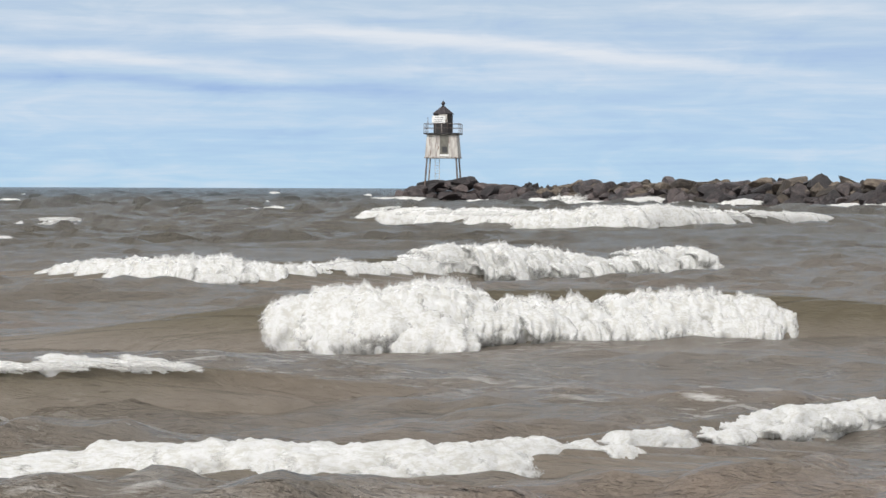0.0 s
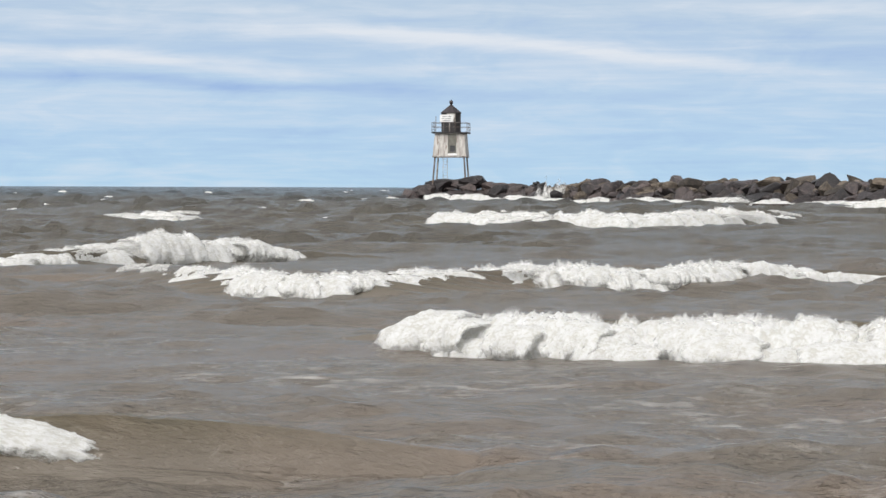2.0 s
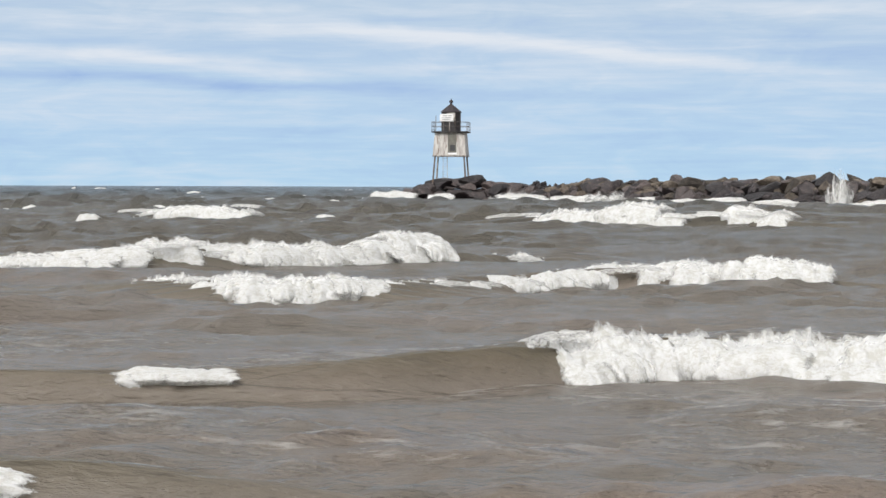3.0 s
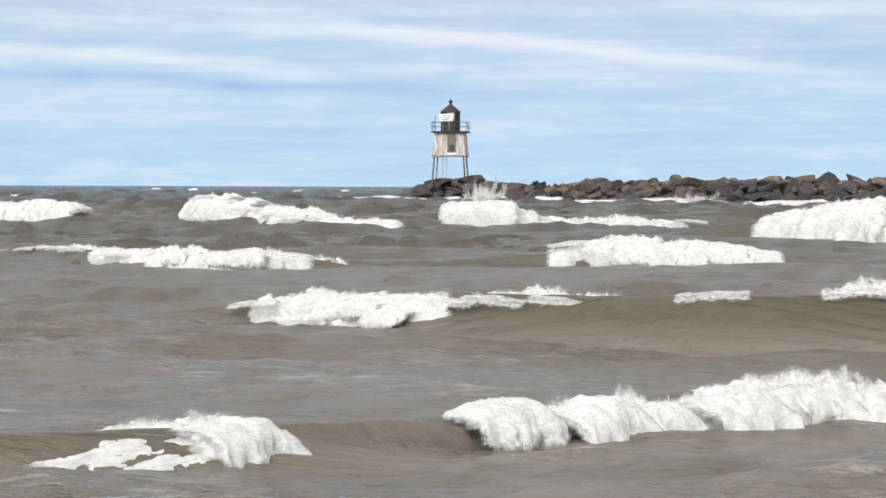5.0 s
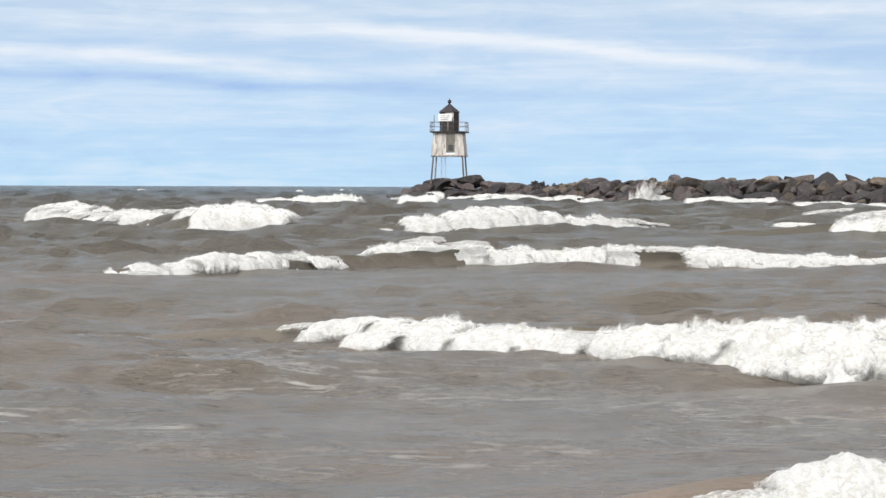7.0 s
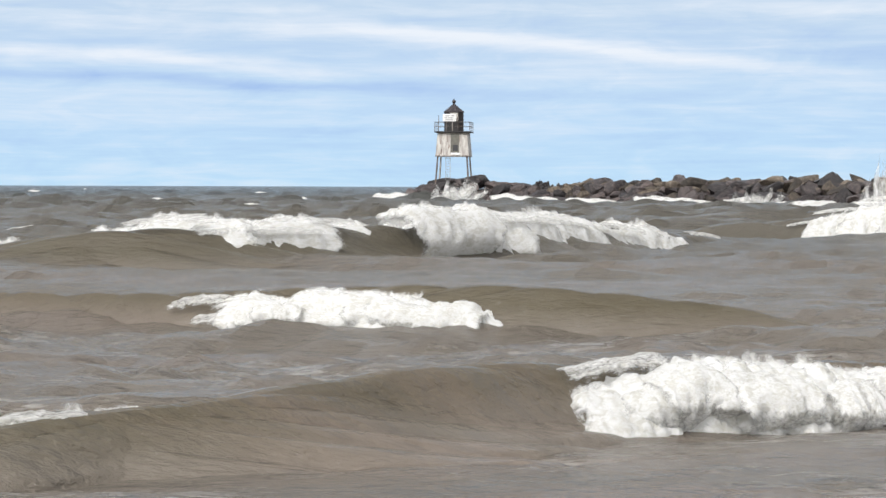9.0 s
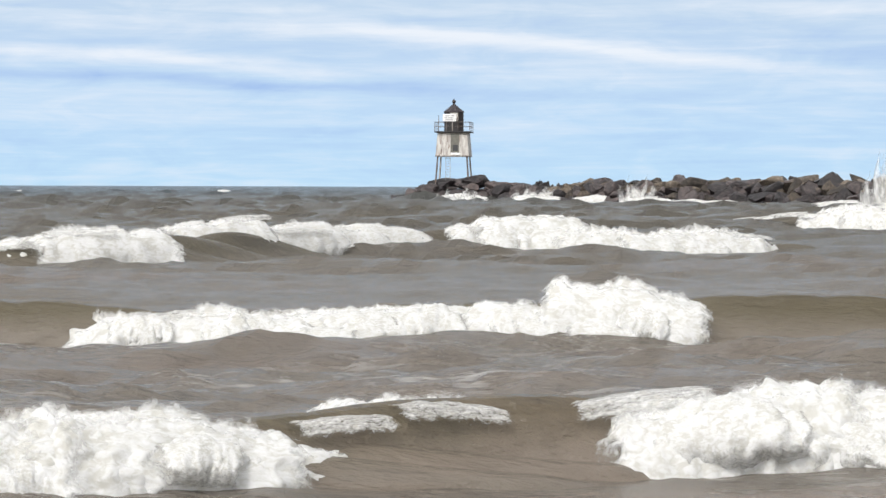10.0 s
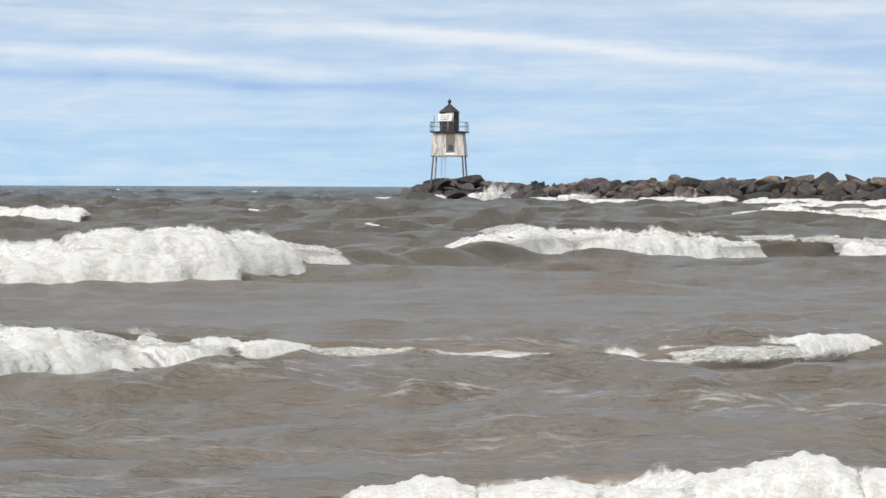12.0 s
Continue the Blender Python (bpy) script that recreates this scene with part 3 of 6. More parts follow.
first_breaker.foam(0, (-1.77, 26.78, 0.61, 0.32), (-1.40, 26.57, 0.65, 0.07), (-1.09, 26.39, 0.69, 0.04), (-0.49, 26.17, 0.73, 0.00), (-0.08, 26.23, 0.75, 0.00), (0.39, 26.50, 0.66, 0.11), (0.70, 26.72, 0.59, 0.08), (1.32, 27.09, 0.56, 0.03), (1.94, 27.28, 0.54, 0.02), (3.18, 27.39, 0.67, 0.03), (3.64, 27.42, 0.58, 0.22), (3.74, 27.42, 0.54, 0.22))
first_breaker.swell(0, (-2.45, 27.02, 0.45, 0.01), (0.09, 26.31, 0.61, 0.06), (3.80, 27.43, 0.57, 0.00), (4.84, 27.48, 0.39, 0.00), (7.45, 27.51, 0.39, 0.00))
first_breaker.foam(0.5, (-1.95, 30.25, 0.51, 0.25), (-1.19, 27.64, 0.61, 0.00), (-0.54, 25.99, 0.67, 0.00), (0.16, 25.39, 0.70, 0.00), (0.62, 25.36, 0.59, 0.00), (1.19, 25.45, 0.61, 0.00), (2.38, 25.89, 0.63, 0.01), (3.01, 26.34, 0.61, 0.00), (3.70, 27.06, 0.59, 0.04), (4.30, 27.76, 0.48, 0.08), (4.41, 27.89, 0.46, 0.07))
first_breaker.foam(1, (-1.70, 30.02, 0.32, 0.23), (-1.27, 28.64, 0.43, 0.04), (-0.71, 27.03, 0.57, 0.02), (-0.28, 26.13, 0.56, 0.00), (0.30, 25.52, 0.52, 0.00), (0.59, 25.40, 0.54, 0.00), (1.95, 25.32, 0.60, 0.00), (2.58, 25.35, 0.60, 0.00), (3.44, 25.40, 0.60, 0.00), (4.41, 25.44, 0.54, 0.00), (6.82, 25.47, 0.54, 0.00))
first_breaker.foam(1.5, (-1.03, 28.21, 0.34, 0.13), (-0.67, 27.45, 0.56, 0.05), (0.13, 25.96, 0.49, 0.01), (0.41, 25.57, 0.47, 0.02), (1.46, 24.86, 0.53, 0.00), (1.69, 24.83, 0.53, 0.00), (2.53, 24.84, 0.56, 0.04), (2.80, 24.81, 0.56, 0.03), (3.61, 24.61, 0.69, 0.01), (4.24, 24.47, 0.61, 0.00), (6.53, 24.40, 0.61, 0.00))
first_breaker.foam(2, (-0.96, 27.04, 0.18, 0.06), (-0.28, 25.97, 0.35, 0.10), (0.01, 25.50, 0.43, 0.01), (0.68, 24.74, 0.55, 0.00), (1.01, 24.57, 0.51, 0.00), (1.44, 24.48, 0.46, 0.04), (1.66, 24.44, 0.46, 0.06), (2.71, 23.97, 0.51, 0.02), (2.96, 23.81, 0.53, 0.01), (4.05, 23.37, 0.57, 0.00), (6.23, 23.30, 0.58, 0.00))
first_breaker.foam(2.5, (0.25, 26.13, 0.22, 0.11), (0.85, 24.81, 0.35, 0.03), (1.35, 23.82, 0.46, 0.03), (2.26, 22.77, 0.45, 0.00), (2.55, 22.60, 0.45, 0.08), (3.27, 22.27, 0.47, 0.01), (3.83, 22.12, 0.49, 0.00), (5.90, 22.05, 0.49, 0.00))
first_breaker.foam(3, (0.76, 20.95, 0.55, 0.48), (1.11, 21.26, 0.52, 0.17), (1.57, 21.67, 0.48, 0.04), (1.98, 21.87, 0.44, 0.13), (2.45, 21.74, 0.40, 0.09), (3.10, 21.17, 0.51, 0.00), (3.62, 20.92, 0.52, 0.00), (5.58, 20.84, 0.52, 0.00))
first_breaker.foam(3, (-2.77, 20.28, 0.23, 0.18), (-2.50, 20.29, 0.24, 0.10), (-2.27, 20.30, 0.24, 0.11), (-1.86, 20.31, 0.22, 0.12))
first_breaker.swell(3, (-5.55, 20.25, 0.20, 0.00), (-3.64, 20.26, 0.20, 0.00), (-1.36, 20.33, 0.20, 0.00), (-0.45, 20.41, 0.29, 0.00), (0.96, 21.12, 0.40, 0.00))
first_breaker.foam(5, (-2.20, 14.25, 0.27, 0.18), (-2.05, 14.29, 0.26, 0.07), (-1.62, 14.45, 0.23, 0.06), (-1.49, 14.52, 0.27, 0.06), (-1.31, 14.64, 0.33, 0.13), (-1.06, 14.84, 0.26, 0.11), (-0.96, 14.92, 0.14, 0.10))
first_breaker.foam(5, (0.12, 15.94, 0.23, 0.19), (0.37, 16.17, 0.23, 0.09), (0.75, 16.46, 0.24, 0.08), (1.06, 16.64, 0.25, 0.00), (1.53, 16.84, 0.30, 0.04), (1.73, 16.93, 0.32, 0.01), (1.93, 17.03, 0.34, 0.00), (2.34, 17.24, 0.39, 0.10), (3.03, 17.45, 0.42, 0.00), (4.68, 17.47, 0.41, 0.00))
first_breaker.swell(5, (-3.88, 14.18, 0.27, 0.00), (-2.54, 14.20, 0.27, 0.00), (-1.62, 14.45, 0.26, 0.00), (-0.34, 15.51, 0.25, 0.02), (0.37, 16.17, 0.20, 0.03))
first_breaker.foam(5.5, (-3.77, 13.79, 0.13, 0.00), (-2.46, 13.78, 0.13, 0.00), (-1.90, 13.73, 0.23, 0.02), (-1.74, 13.72, 0.26, 0.01), (-1.53, 13.73, 0.29, 0.00), (-0.99, 13.94, 0.25, 0.02), (-0.62, 14.16, 0.22, 0.03), (-0.47, 14.26, 0.21, 0.01), (-0.34, 14.35, 0.22, 0.00), (0.03, 14.70, 0.23, 0.06), (0.10, 14.77, 0.22, 0.07))
first_breaker.foam(5.5, (0.71, 15.40, 0.23, 0.18), (0.86, 15.54, 0.23, 0.17), (1.12, 15.81, 0.22, 0.07), (1.47, 16.18, 0.20, 0.04), (1.96, 16.57, 0.25, 0.05), (2.27, 16.70, 0.30, 0.02), (2.91, 16.71, 0.34, 0.00), (4.48, 16.69, 0.34, 0.00))
first_breaker.swell(5.5, (0.02, 14.68, 0.25, 0.05), (1.08, 15.77, 0.19, 0.00))
first_breaker.foam(6, (-3.57, 13.07, 0.08, 0.00), (-2.34, 13.08, 0.08, 0.00), (-1.38, 13.18, 0.14, 0.00), (-0.70, 13.29, 0.27, 0.00), (-0.43, 13.34, 0.18, 0.00), (0.11, 13.46, 0.26, 0.00), (0.32, 13.57, 0.25, 0.00), (0.64, 13.88, 0.22, 0.01), (0.99, 14.42, 0.26, 0.04), (1.03, 14.48, 0.25, 0.04))
first_breaker.foam(6, (0.99, 14.42, 0.26, 0.19), (1.37, 15.03, 0.23, 0.11), (1.76, 15.44, 0.22, 0.04), (2.12, 15.55, 0.24, 0.02), (2.56, 15.49, 0.30, 0.00), (2.69, 15.47, 0.30, 0.00), (4.14, 15.43, 0.30, 0.00))
first_breaker.foam(6.5, (-0.16, 12.92, 0.09, 0.00), (0.75, 13.02, 0.14, 0.00), (0.90, 13.05, 0.22, 0.00), (1.50, 13.21, 0.26, 0.01), (2.33, 13.38, 0.29, 0.01), (3.61, 13.43, 0.28, 0.00))
first_breaker.foam(7, (1.29, 12.86, 0.09, 0.00), (1.61, 12.91, 0.18, 0.01), (2.28, 13.09, 0.27, 0.01), (3.54, 13.20, 0.26, 0.00))
second_breaker = Breaker(0.56, 2)
second_breaker.foam(0, (-7.45, 45.12, 0.24, 0.18), (-6.42, 43.62, 0.42, 0.03), (-5.61, 42.72, 0.56, 0.00), (-5.19, 42.39, 0.57, 0.00), (-4.30, 42.12, 0.58, 0.00), (-3.84, 42.21, 0.55, 0.00), (-2.84, 42.91, 0.45, 0.05), (-1.05, 45.04, 0.44, 0.08), (0.17, 46.14, 0.63, 0.22), (0.69, 46.45, 0.74, 0.21), (1.54, 46.85, 0.70, 0.00), (2.30, 47.25, 0.61, 0.00), (3.43, 48.21, 0.38, 0.00), (5.19, 50.63, 0.66, 0.12), (5.46, 51.04, 0.65, 0.14))
second_breaker.foam(0.5, (-6.96, 45.35, 0.32, 0.22), (-5.72, 42.96, 0.44, 0.06), (-4.24, 40.78, 0.63, 0.04), (-3.38, 40.43, 0.56, 0.00), (-2.68, 40.88, 0.50, 0.10), (-1.28, 43.01, 0.41, 0.10), (-0.90, 43.55, 0.39, 0.09), (0.08, 44.61, 0.53, 0.10), (0.89, 45.11, 0.65, 0.21), (1.61, 45.40, 0.67, 0.00), (2.13, 45.61, 0.68, 0.00), (3.76, 46.70, 0.47, 0.01), (4.82, 47.85, 0.29, 0.11), (4.94, 47.99, 0.28, 0.13))
second_breaker.foam(1, (-6.54, 44.95, 0.18, 0.14), (-4.81, 42.21, 0.44, 0.09), (-4.16, 41.38, 0.54, 0.00), (-3.08, 40.68, 0.60, 0.00), (-2.01, 41.17, 0.46, 0.00), (-1.74, 41.48, 0.13, 0.00))
second_breaker.foam(1, (-1.74, 41.48, 0.29, 0.21), (0.03, 44.18, 0.28, 0.17), (1.04, 45.09, 0.45, 0.11), (1.56, 45.32, 0.55, 0.00), (2.90, 45.58, 0.52, 0.10), (4.16, 45.87, 0.50, 0.02), (4.70, 46.10, 0.41, 0.00), (5.25, 46.43, 0.33, 0.03), (6.06, 47.04, 0.18, 0.09))
second_breaker.foam(1.5, (-5.84, 46.08, 0.51, 0.36), (-4.86, 43.36, 0.49, 0.15), (-3.62, 40.49, 0.45, 0.03), (-3.01, 39.63, 0.50, 0.00), (-2.11, 39.38, 0.55, 0.03), (-1.07, 40.21, 0.43, 0.09), (-0.58, 40.69, 0.36, 0.28))
second_breaker.foam(1.5, (0.58, 41.34, 0.51, 0.41), (1.41, 41.31, 0.57, 0.15), (1.87, 41.22, 0.61, 0.09), (2.81, 41.31, 0.52, 0.00), (3.30, 41.62, 0.46, 0.02), (4.03, 42.43, 0.48, 0.12), (5.58, 44.95, 0.47, 0.10), (6.24, 46.12, 0.38, 0.09), (7.22, 47.78, 0.24, 0.16))
second_breaker.foam(2, (-5.90, 45.79, 0.36, 0.29), (-4.60, 41.89, 0.41, 0.09), (-4.07, 40.40, 0.43, 0.06), (-2.89, 38.03, 0.46, 0.00), (-2.03, 37.88, 0.43, 0.04), (-1.70, 38.20, 0.40, 0.04), (-1.04, 39.21, 0.42, 0.03), (0.49, 41.50, 0.44, 0.18), (0.58, 41.58, 0.44, 0.19))
second_breaker.foam(2, (0.67, 41.65, 0.48, 0.42), (1.89, 41.68, 0.50, 0.12), (3.07, 41.18, 0.48, 0.00), (3.74, 41.37, 0.46, 0.00), (4.78, 42.36, 0.48, 0.15), (5.79, 43.51, 0.50, 0.09), (7.02, 44.48, 0.23, 0.03), (7.75, 44.74, 0.20, 0.00), (12.01, 44.87, 0.20, 0.00))
second_breaker.foam(2.5, (-5.63, 42.61, 0.19, 0.12), (-3.63, 38.58, 0.39, 0.12), (-2.65, 37.05, 0.51, 0.00), (-2.30, 36.81, 0.47, 0.00), (-1.49, 37.15, 0.35, 0.06), (-0.33, 39.12, 0.36, 0.07), (0.43, 40.41, 0.24, 0.13))
second_breaker.foam(2.5, (0.75, 40.82, 0.42, 0.25), (1.88, 41.29, 0.44, 0.17), (2.77, 40.75, 0.41, 0.08), (4.10, 40.31, 0.49, 0.00), (4.59, 40.68, 0.50, 0.00), (5.71, 42.20, 0.36, 0.24), (7.80, 45.07, 0.12, 0.04), (12.35, 46.16, 0.08, 0.00))
second_breaker.foam(3, (-6.24, 39.75, 0.11, 0.00), (-4.30, 38.42, 0.33, 0.23), (-3.68, 37.41, 0.41, 0.16), (-3.29, 36.73, 0.42, 0.12), (-2.73, 35.96, 0.43, 0.00), (-1.84, 35.85, 0.40, 0.00), (-1.30, 36.69, 0.36, 0.12), (0.02, 39.55, 0.27, 0.05), (0.47, 40.34, 0.24, 0.03), (1.92, 42.36, 0.27, 0.01), (2.93, 43.18, 0.42, 0.27), (4.27, 42.04, 0.47, 0.15), (5.51, 40.73, 0.61, 0.00), (6.08, 41.15, 0.32, 0.14))
second_breaker.foam(5, (-2.79, 29.74, 0.35, 0.30), (-1.97, 29.44, 0.45, 0.20), (-1.69, 29.31, 0.47, 0.17), (-1.02, 28.93, 0.53, 0.08), (-0.69, 28.70, 0.55, 0.09), (-0.36, 28.43, 0.46, 0.11), (-0.11, 28.20, 0.46, 0.24), (0.82, 27.33, 0.57, 0.38), (1.70, 26.71, 0.54, 0.49))
second_breaker.foam(5, (2.05, 26.58, 0.54, 0.48), (2.87, 26.42, 0.65, 0.53), (3.22, 26.38, 0.61, 0.55))
second_breaker.foam(5, (3.87, 26.32, 0.60, 0.52), (4.56, 26.28, 0.72, 0.46), (7.04, 26.27, 0.72, 0.46))
second_breaker.swell(5, (-2.79, 29.74, 0.31, 0.01), (-0.36, 28.43, 0.50, 0.03), (1.82, 26.66, 0.52, 0.00), (4.56, 26.28, 0.58, 0.00), (7.04, 26.27, 0.58, 0.00))
second_breaker.foam(5.5, (-2.28, 28.57, 0.31, 0.24), (-1.43, 28.20, 0.41, 0.23), (-1.04, 28.01, 0.52, 0.07), (-0.09, 27.51, 0.52, 0.03), (0.46, 27.19, 0.46, 0.11), (0.82, 26.97, 0.45, 0.24), (1.69, 26.39, 0.51, 0.43), (2.93, 25.84, 0.51, 0.43), (3.51, 25.78, 0.64, 0.48), (4.03, 25.78, 0.61, 0.52))
second_breaker.swell(5.5, (-2.28, 28.57, 0.30, 0.02), (1.23, 26.70, 0.43, 0.02), (2.93, 25.84, 0.50, 0.00), (4.48, 25.79, 0.51, 0.00), (6.93, 25.82, 0.51, 0.00))
second_breaker.foam(6, (-2.87, 32.34, 0.12, 0.05), (-2.03, 30.68, 0.34, 0.16), (-1.55, 29.44, 0.42, 0.23), (-1.11, 28.30, 0.42, 0.00), (-0.58, 27.21, 0.40, 0.00), (0.33, 26.41, 0.56, 0.00), (0.98, 26.24, 0.50, 0.00), (1.21, 26.21, 0.48, 0.01), (1.74, 26.16, 0.48, 0.04), (1.87, 26.15, 0.48, 0.35))
second_breaker.foam(6, (2.39, 26.17, 0.54, 0.47), (3.05, 26.30, 0.69, 0.47), (3.56, 26.53, 0.73, 0.46), (3.82, 26.69, 0.38, 0.09), (4.74, 27.23, 0.33, 0.02), (7.39, 27.51, 0.31, 0.00))
second_breaker.swell(6, (1.68, 26.16, 0.51, 0.00), (3.56, 26.53, 0.50, 0.00))
second_breaker.foam(6.5, (-1.73, 25.70, 0.46, 0.42), (-1.35, 25.63, 0.49, 0.31), (-0.88, 25.54, 0.44, 0.14), (-0.54, 25.47, 0.39, 0.06), (0.60, 25.20, 0.38, 0.04), (1.05, 25.08, 0.43, 0.04), (1.72, 24.92, 0.49, 0.00), (2.27, 24.83, 0.55, 0.03), (3.05, 24.63, 0.48, 0.07))
second_breaker.foam(6.5, (3.34, 24.53, 0.45, 0.27), (3.76, 24.38, 0.48, 0.01), (4.22, 24.25, 0.50, 0.00), (6.49, 24.17, 0.50, 0.00))
second_breaker.swell(6.5, (-2.29, 25.79, 0.29, 0.01), (4.22, 24.25, 0.50, 0.02), (6.49, 24.17, 0.50, 0.03))
second_breaker.foam(7, (-1.94, 28.21, 0.19, 0.12), (-1.17, 26.73, 0.37, 0.04), (-0.55, 25.80, 0.38, 0.00), (0.03, 25.37, 0.35, 0.00), (0.31, 25.26, 0.34, 0.00), (1.04, 24.96, 0.32, 0.07), (1.67, 24.33, 0.38, 0.06), (2.15, 23.64, 0.44, 0.03), (3.00, 22.77, 0.57, 0.00), (3.19, 22.68, 0.59, 0.00), (3.92, 22.54, 0.55, 0.00), (6.04, 22.51, 0.56, 0.00))
second_breaker.foam(9, (0.85, 17.88, 0.52, 0.45), (1.04, 18.03, 0.53, 0.28), (1.25, 18.15, 0.55, 0.12), (1.63, 18.23, 0.53, 0.04), (2.04, 18.23, 0.52, 0.00), (2.83, 18.59, 0.47, 0.00), (3.03, 18.77, 0.45, 0.08), (3.27, 19.00, 0.43, 0.06), (5.26, 19.75, 0.38, 0.00))
second_breaker.foam(9, (-2.43, 14.52, 0.37, 0.33), (-2.18, 14.60, 0.42, 0.33), (-2.08, 14.64, 0.34, 0.30))
second_breaker.swell(9, (-3.97, 14.45, 0.35, 0.00), (-2.62, 14.48, 0.35, 0.00), (-1.99, 14.69, 0.34, 0.01), (-1.38, 15.20, 0.36, 0.02), (-0.73, 16.02, 0.40, 0.04), (-0.01, 16.91, 0.50, 0.02), (0.92, 17.93, 0.51, 0.05))
second_breaker.foam(9.5, (0.73, 16.46, 0.57, 0.52), (0.92, 16.62, 0.56, 0.32), (1.31, 16.82, 0.52, 0.06), (1.70, 16.87, 0.49, 0.00), (2.27, 16.88, 0.47, 0.01), (2.90, 16.88, 0.45, 0.00), (4.50, 16.88, 0.45, 0.00))
second_breaker.foam(9.5, (-3.83, 13.91, 0.34, 0.11), (-2.52, 13.94, 0.34, 0.11), (-2.06, 14.01, 0.31, 0.27), (-1.94, 14.05, 0.31, 0.27), (-1.79, 14.10, 0.32, 0.20), (-1.60, 14.18, 0.33, 0.26), (-1.15, 14.47, 0.37, 0.33))
second_breaker.swell(9.5, (-3.83, 13.91, 0.36, 0.00), (-2.52, 13.94, 0.35, 0.00), (-1.60, 14.18, 0.33, 0.00), (-0.68, 14.91, 0.43, 0.02), (0.73, 16.46, 0.53, 0.03))
second_breaker.foam(10, (-3.76, 13.66, 0.45, 0.00), (-2.47, 13.69, 0.45, 0.00), (-2.29, 13.72, 0.49, 0.00), (-2.03, 13.80, 0.35, 0.01), (-1.64, 13.96, 0.44, 0.01), (-1.13, 14.26, 0.31, 0.02), (-0.98, 14.36, 0.33, 0.02), (-0.79, 14.49, 0.36, 0.12), (-0.54, 14.67, 0.39, 0.16), (-0.34, 14.81, 0.41, 0.23), (-0.31, 14.84, 0.41, 0.25))
second_breaker.foam(10, (-0.28, 14.86, 0.41, 0.36), (0.16, 15.13, 0.44, 0.32), (0.33, 15.21, 0.45, 0.32), (0.61, 15.32, 0.41, 0.32))
second_breaker.foam(10, (0.90, 15.42, 0.43, 0.11), (1.10, 15.50, 0.47, 0.05), (1.75, 15.63, 0.49, 0.01), (2.68, 15.57, 0.44, 0.00), (4.15, 15.56, 0.44, 0.00))
second_breaker.swell(10, (-0.98, 14.36, 0.32, 0.02), (-0.01, 15.03, 0.41, 0.02), (0.96, 15.45, 0.49, 0.00))
second_breaker.foam(10.5, (-3.76, 13.66, 0.17, 0.00), (-2.47, 13.66, 0.17, 0.00), (-1.70, 13.70, 0.22, 0.00), (-1.46, 13.75, 0.22, 0.00), (-1.11, 13.95, 0.21, 0.01), (-0.96, 14.08, 0.25, 0.02), (-0.78, 14.28, 0.30, 0.03), (-0.60, 14.51, 0.32, 0.03), (-0.28, 14.93, 0.37, 0.05), (-0.08, 15.15, 0.36, 0.06), (0.33, 15.34, 0.35, 0.05), (0.80, 15.06, 0.43, 0.06), (1.09, 14.79, 0.43, 0.01), (1.31, 14.62, 0.40, 0.00), (1.46, 14.53, 0.41, 0.00), (1.93, 14.39, 0.42, 0.00), (2.47, 14.34, 0.51, 0.00), (3.82, 14.32, 0.51, 0.00))
second_breaker.foam(11, (-3.62, 13.19, 0.15, 0.00), (-2.38, 13.20, 0.15, 0.00), (-1.80, 13.30, 0.20, 0.01), (-1.51, 13.39, 0.22, 0.01), (-1.22, 13.48, 0.24, 0.01), (-0.62, 13.78, 0.28, 0.00), (-0.47, 13.90, 0.29, 0.06), (-0.16, 14.10, 0.30, 0.06), (-0.00, 14.13, 0.31, 0.05), (0.19, 14.09, 0.34, 0.05), (0.47, 13.91, 0.39, 0.06), (0.68, 13.77, 0.42, 0.00), (1.31, 13.59, 0.37, 0.00), (1.83, 13.57, 0.42, 0.00), (2.34, 13.55, 0.43, 0.00), (3.62, 13.55, 0.43, 0.00))
second_breaker.foam(11.5, (-2.10, 12.97, 0.11, 0.00), (-1.75, 12.99, 0.18, 0.00), (-0.88, 13.08, 0.15, 0.00), (-0.29, 13.12, 0.24, 0.00), (0.30, 13.14, 0.26, 0.00), (0.89, 13.15, 0.28, 0.00), (1.49, 13.17, 0.35, 0.00), (2.28, 13.19, 0.31, 0.00), (3.53, 13.20, 0.31, 0.00))
second_breaker.foam(12, (-0.94, 12.89, 0.09, 0.00), (-0.28, 12.90, 0.18, 0.00), (0.16, 12.91, 0.16, 0.00), (0.60, 12.92, 0.18, 0.00), (1.32, 12.94, 0.19, 0.00), (1.76, 12.95, 0.29, 0.00), (2.25, 12.96, 0.21, 0.00), (3.48, 12.97, 0.20, 0.00))
third_breaker = Breaker(0.72, 4)
third_breaker.foam(0, (-20.02, 73.94, 0.28, 0.00), (-13.11, 74.34, 0.27, 0.00), (-12.63, 74.45, 0.22, 0.06))
third_breaker.foam(1, (-17.11, 62.50, 0.59, 0.01), (-10.99, 61.32, 0.61, 0.04), (-10.25, 61.85, 0.58, 0.00), (-9.28, 63.29, 0.63, 0.28))
third_breaker.foam(1, (-7.58, 67.78, 0.56, 0.34), (-7.11, 69.14, 0.48, 0.16), (-5.81, 72.37, 0.25, 0.13))
third_breaker.foam(1.5, (-14.96, 54.60, 0.40, 0.00), (-9.78, 54.47, 0.41, 0.01), (-9.08, 54.72, 0.48, 0.00), (-8.63, 54.99, 0.52, 0.00), (-8.08, 55.47, 0.64, 0.02), (-7.55, 56.14, 0.75, 0.11), (-6.82, 57.44, 0.73, 0.22))
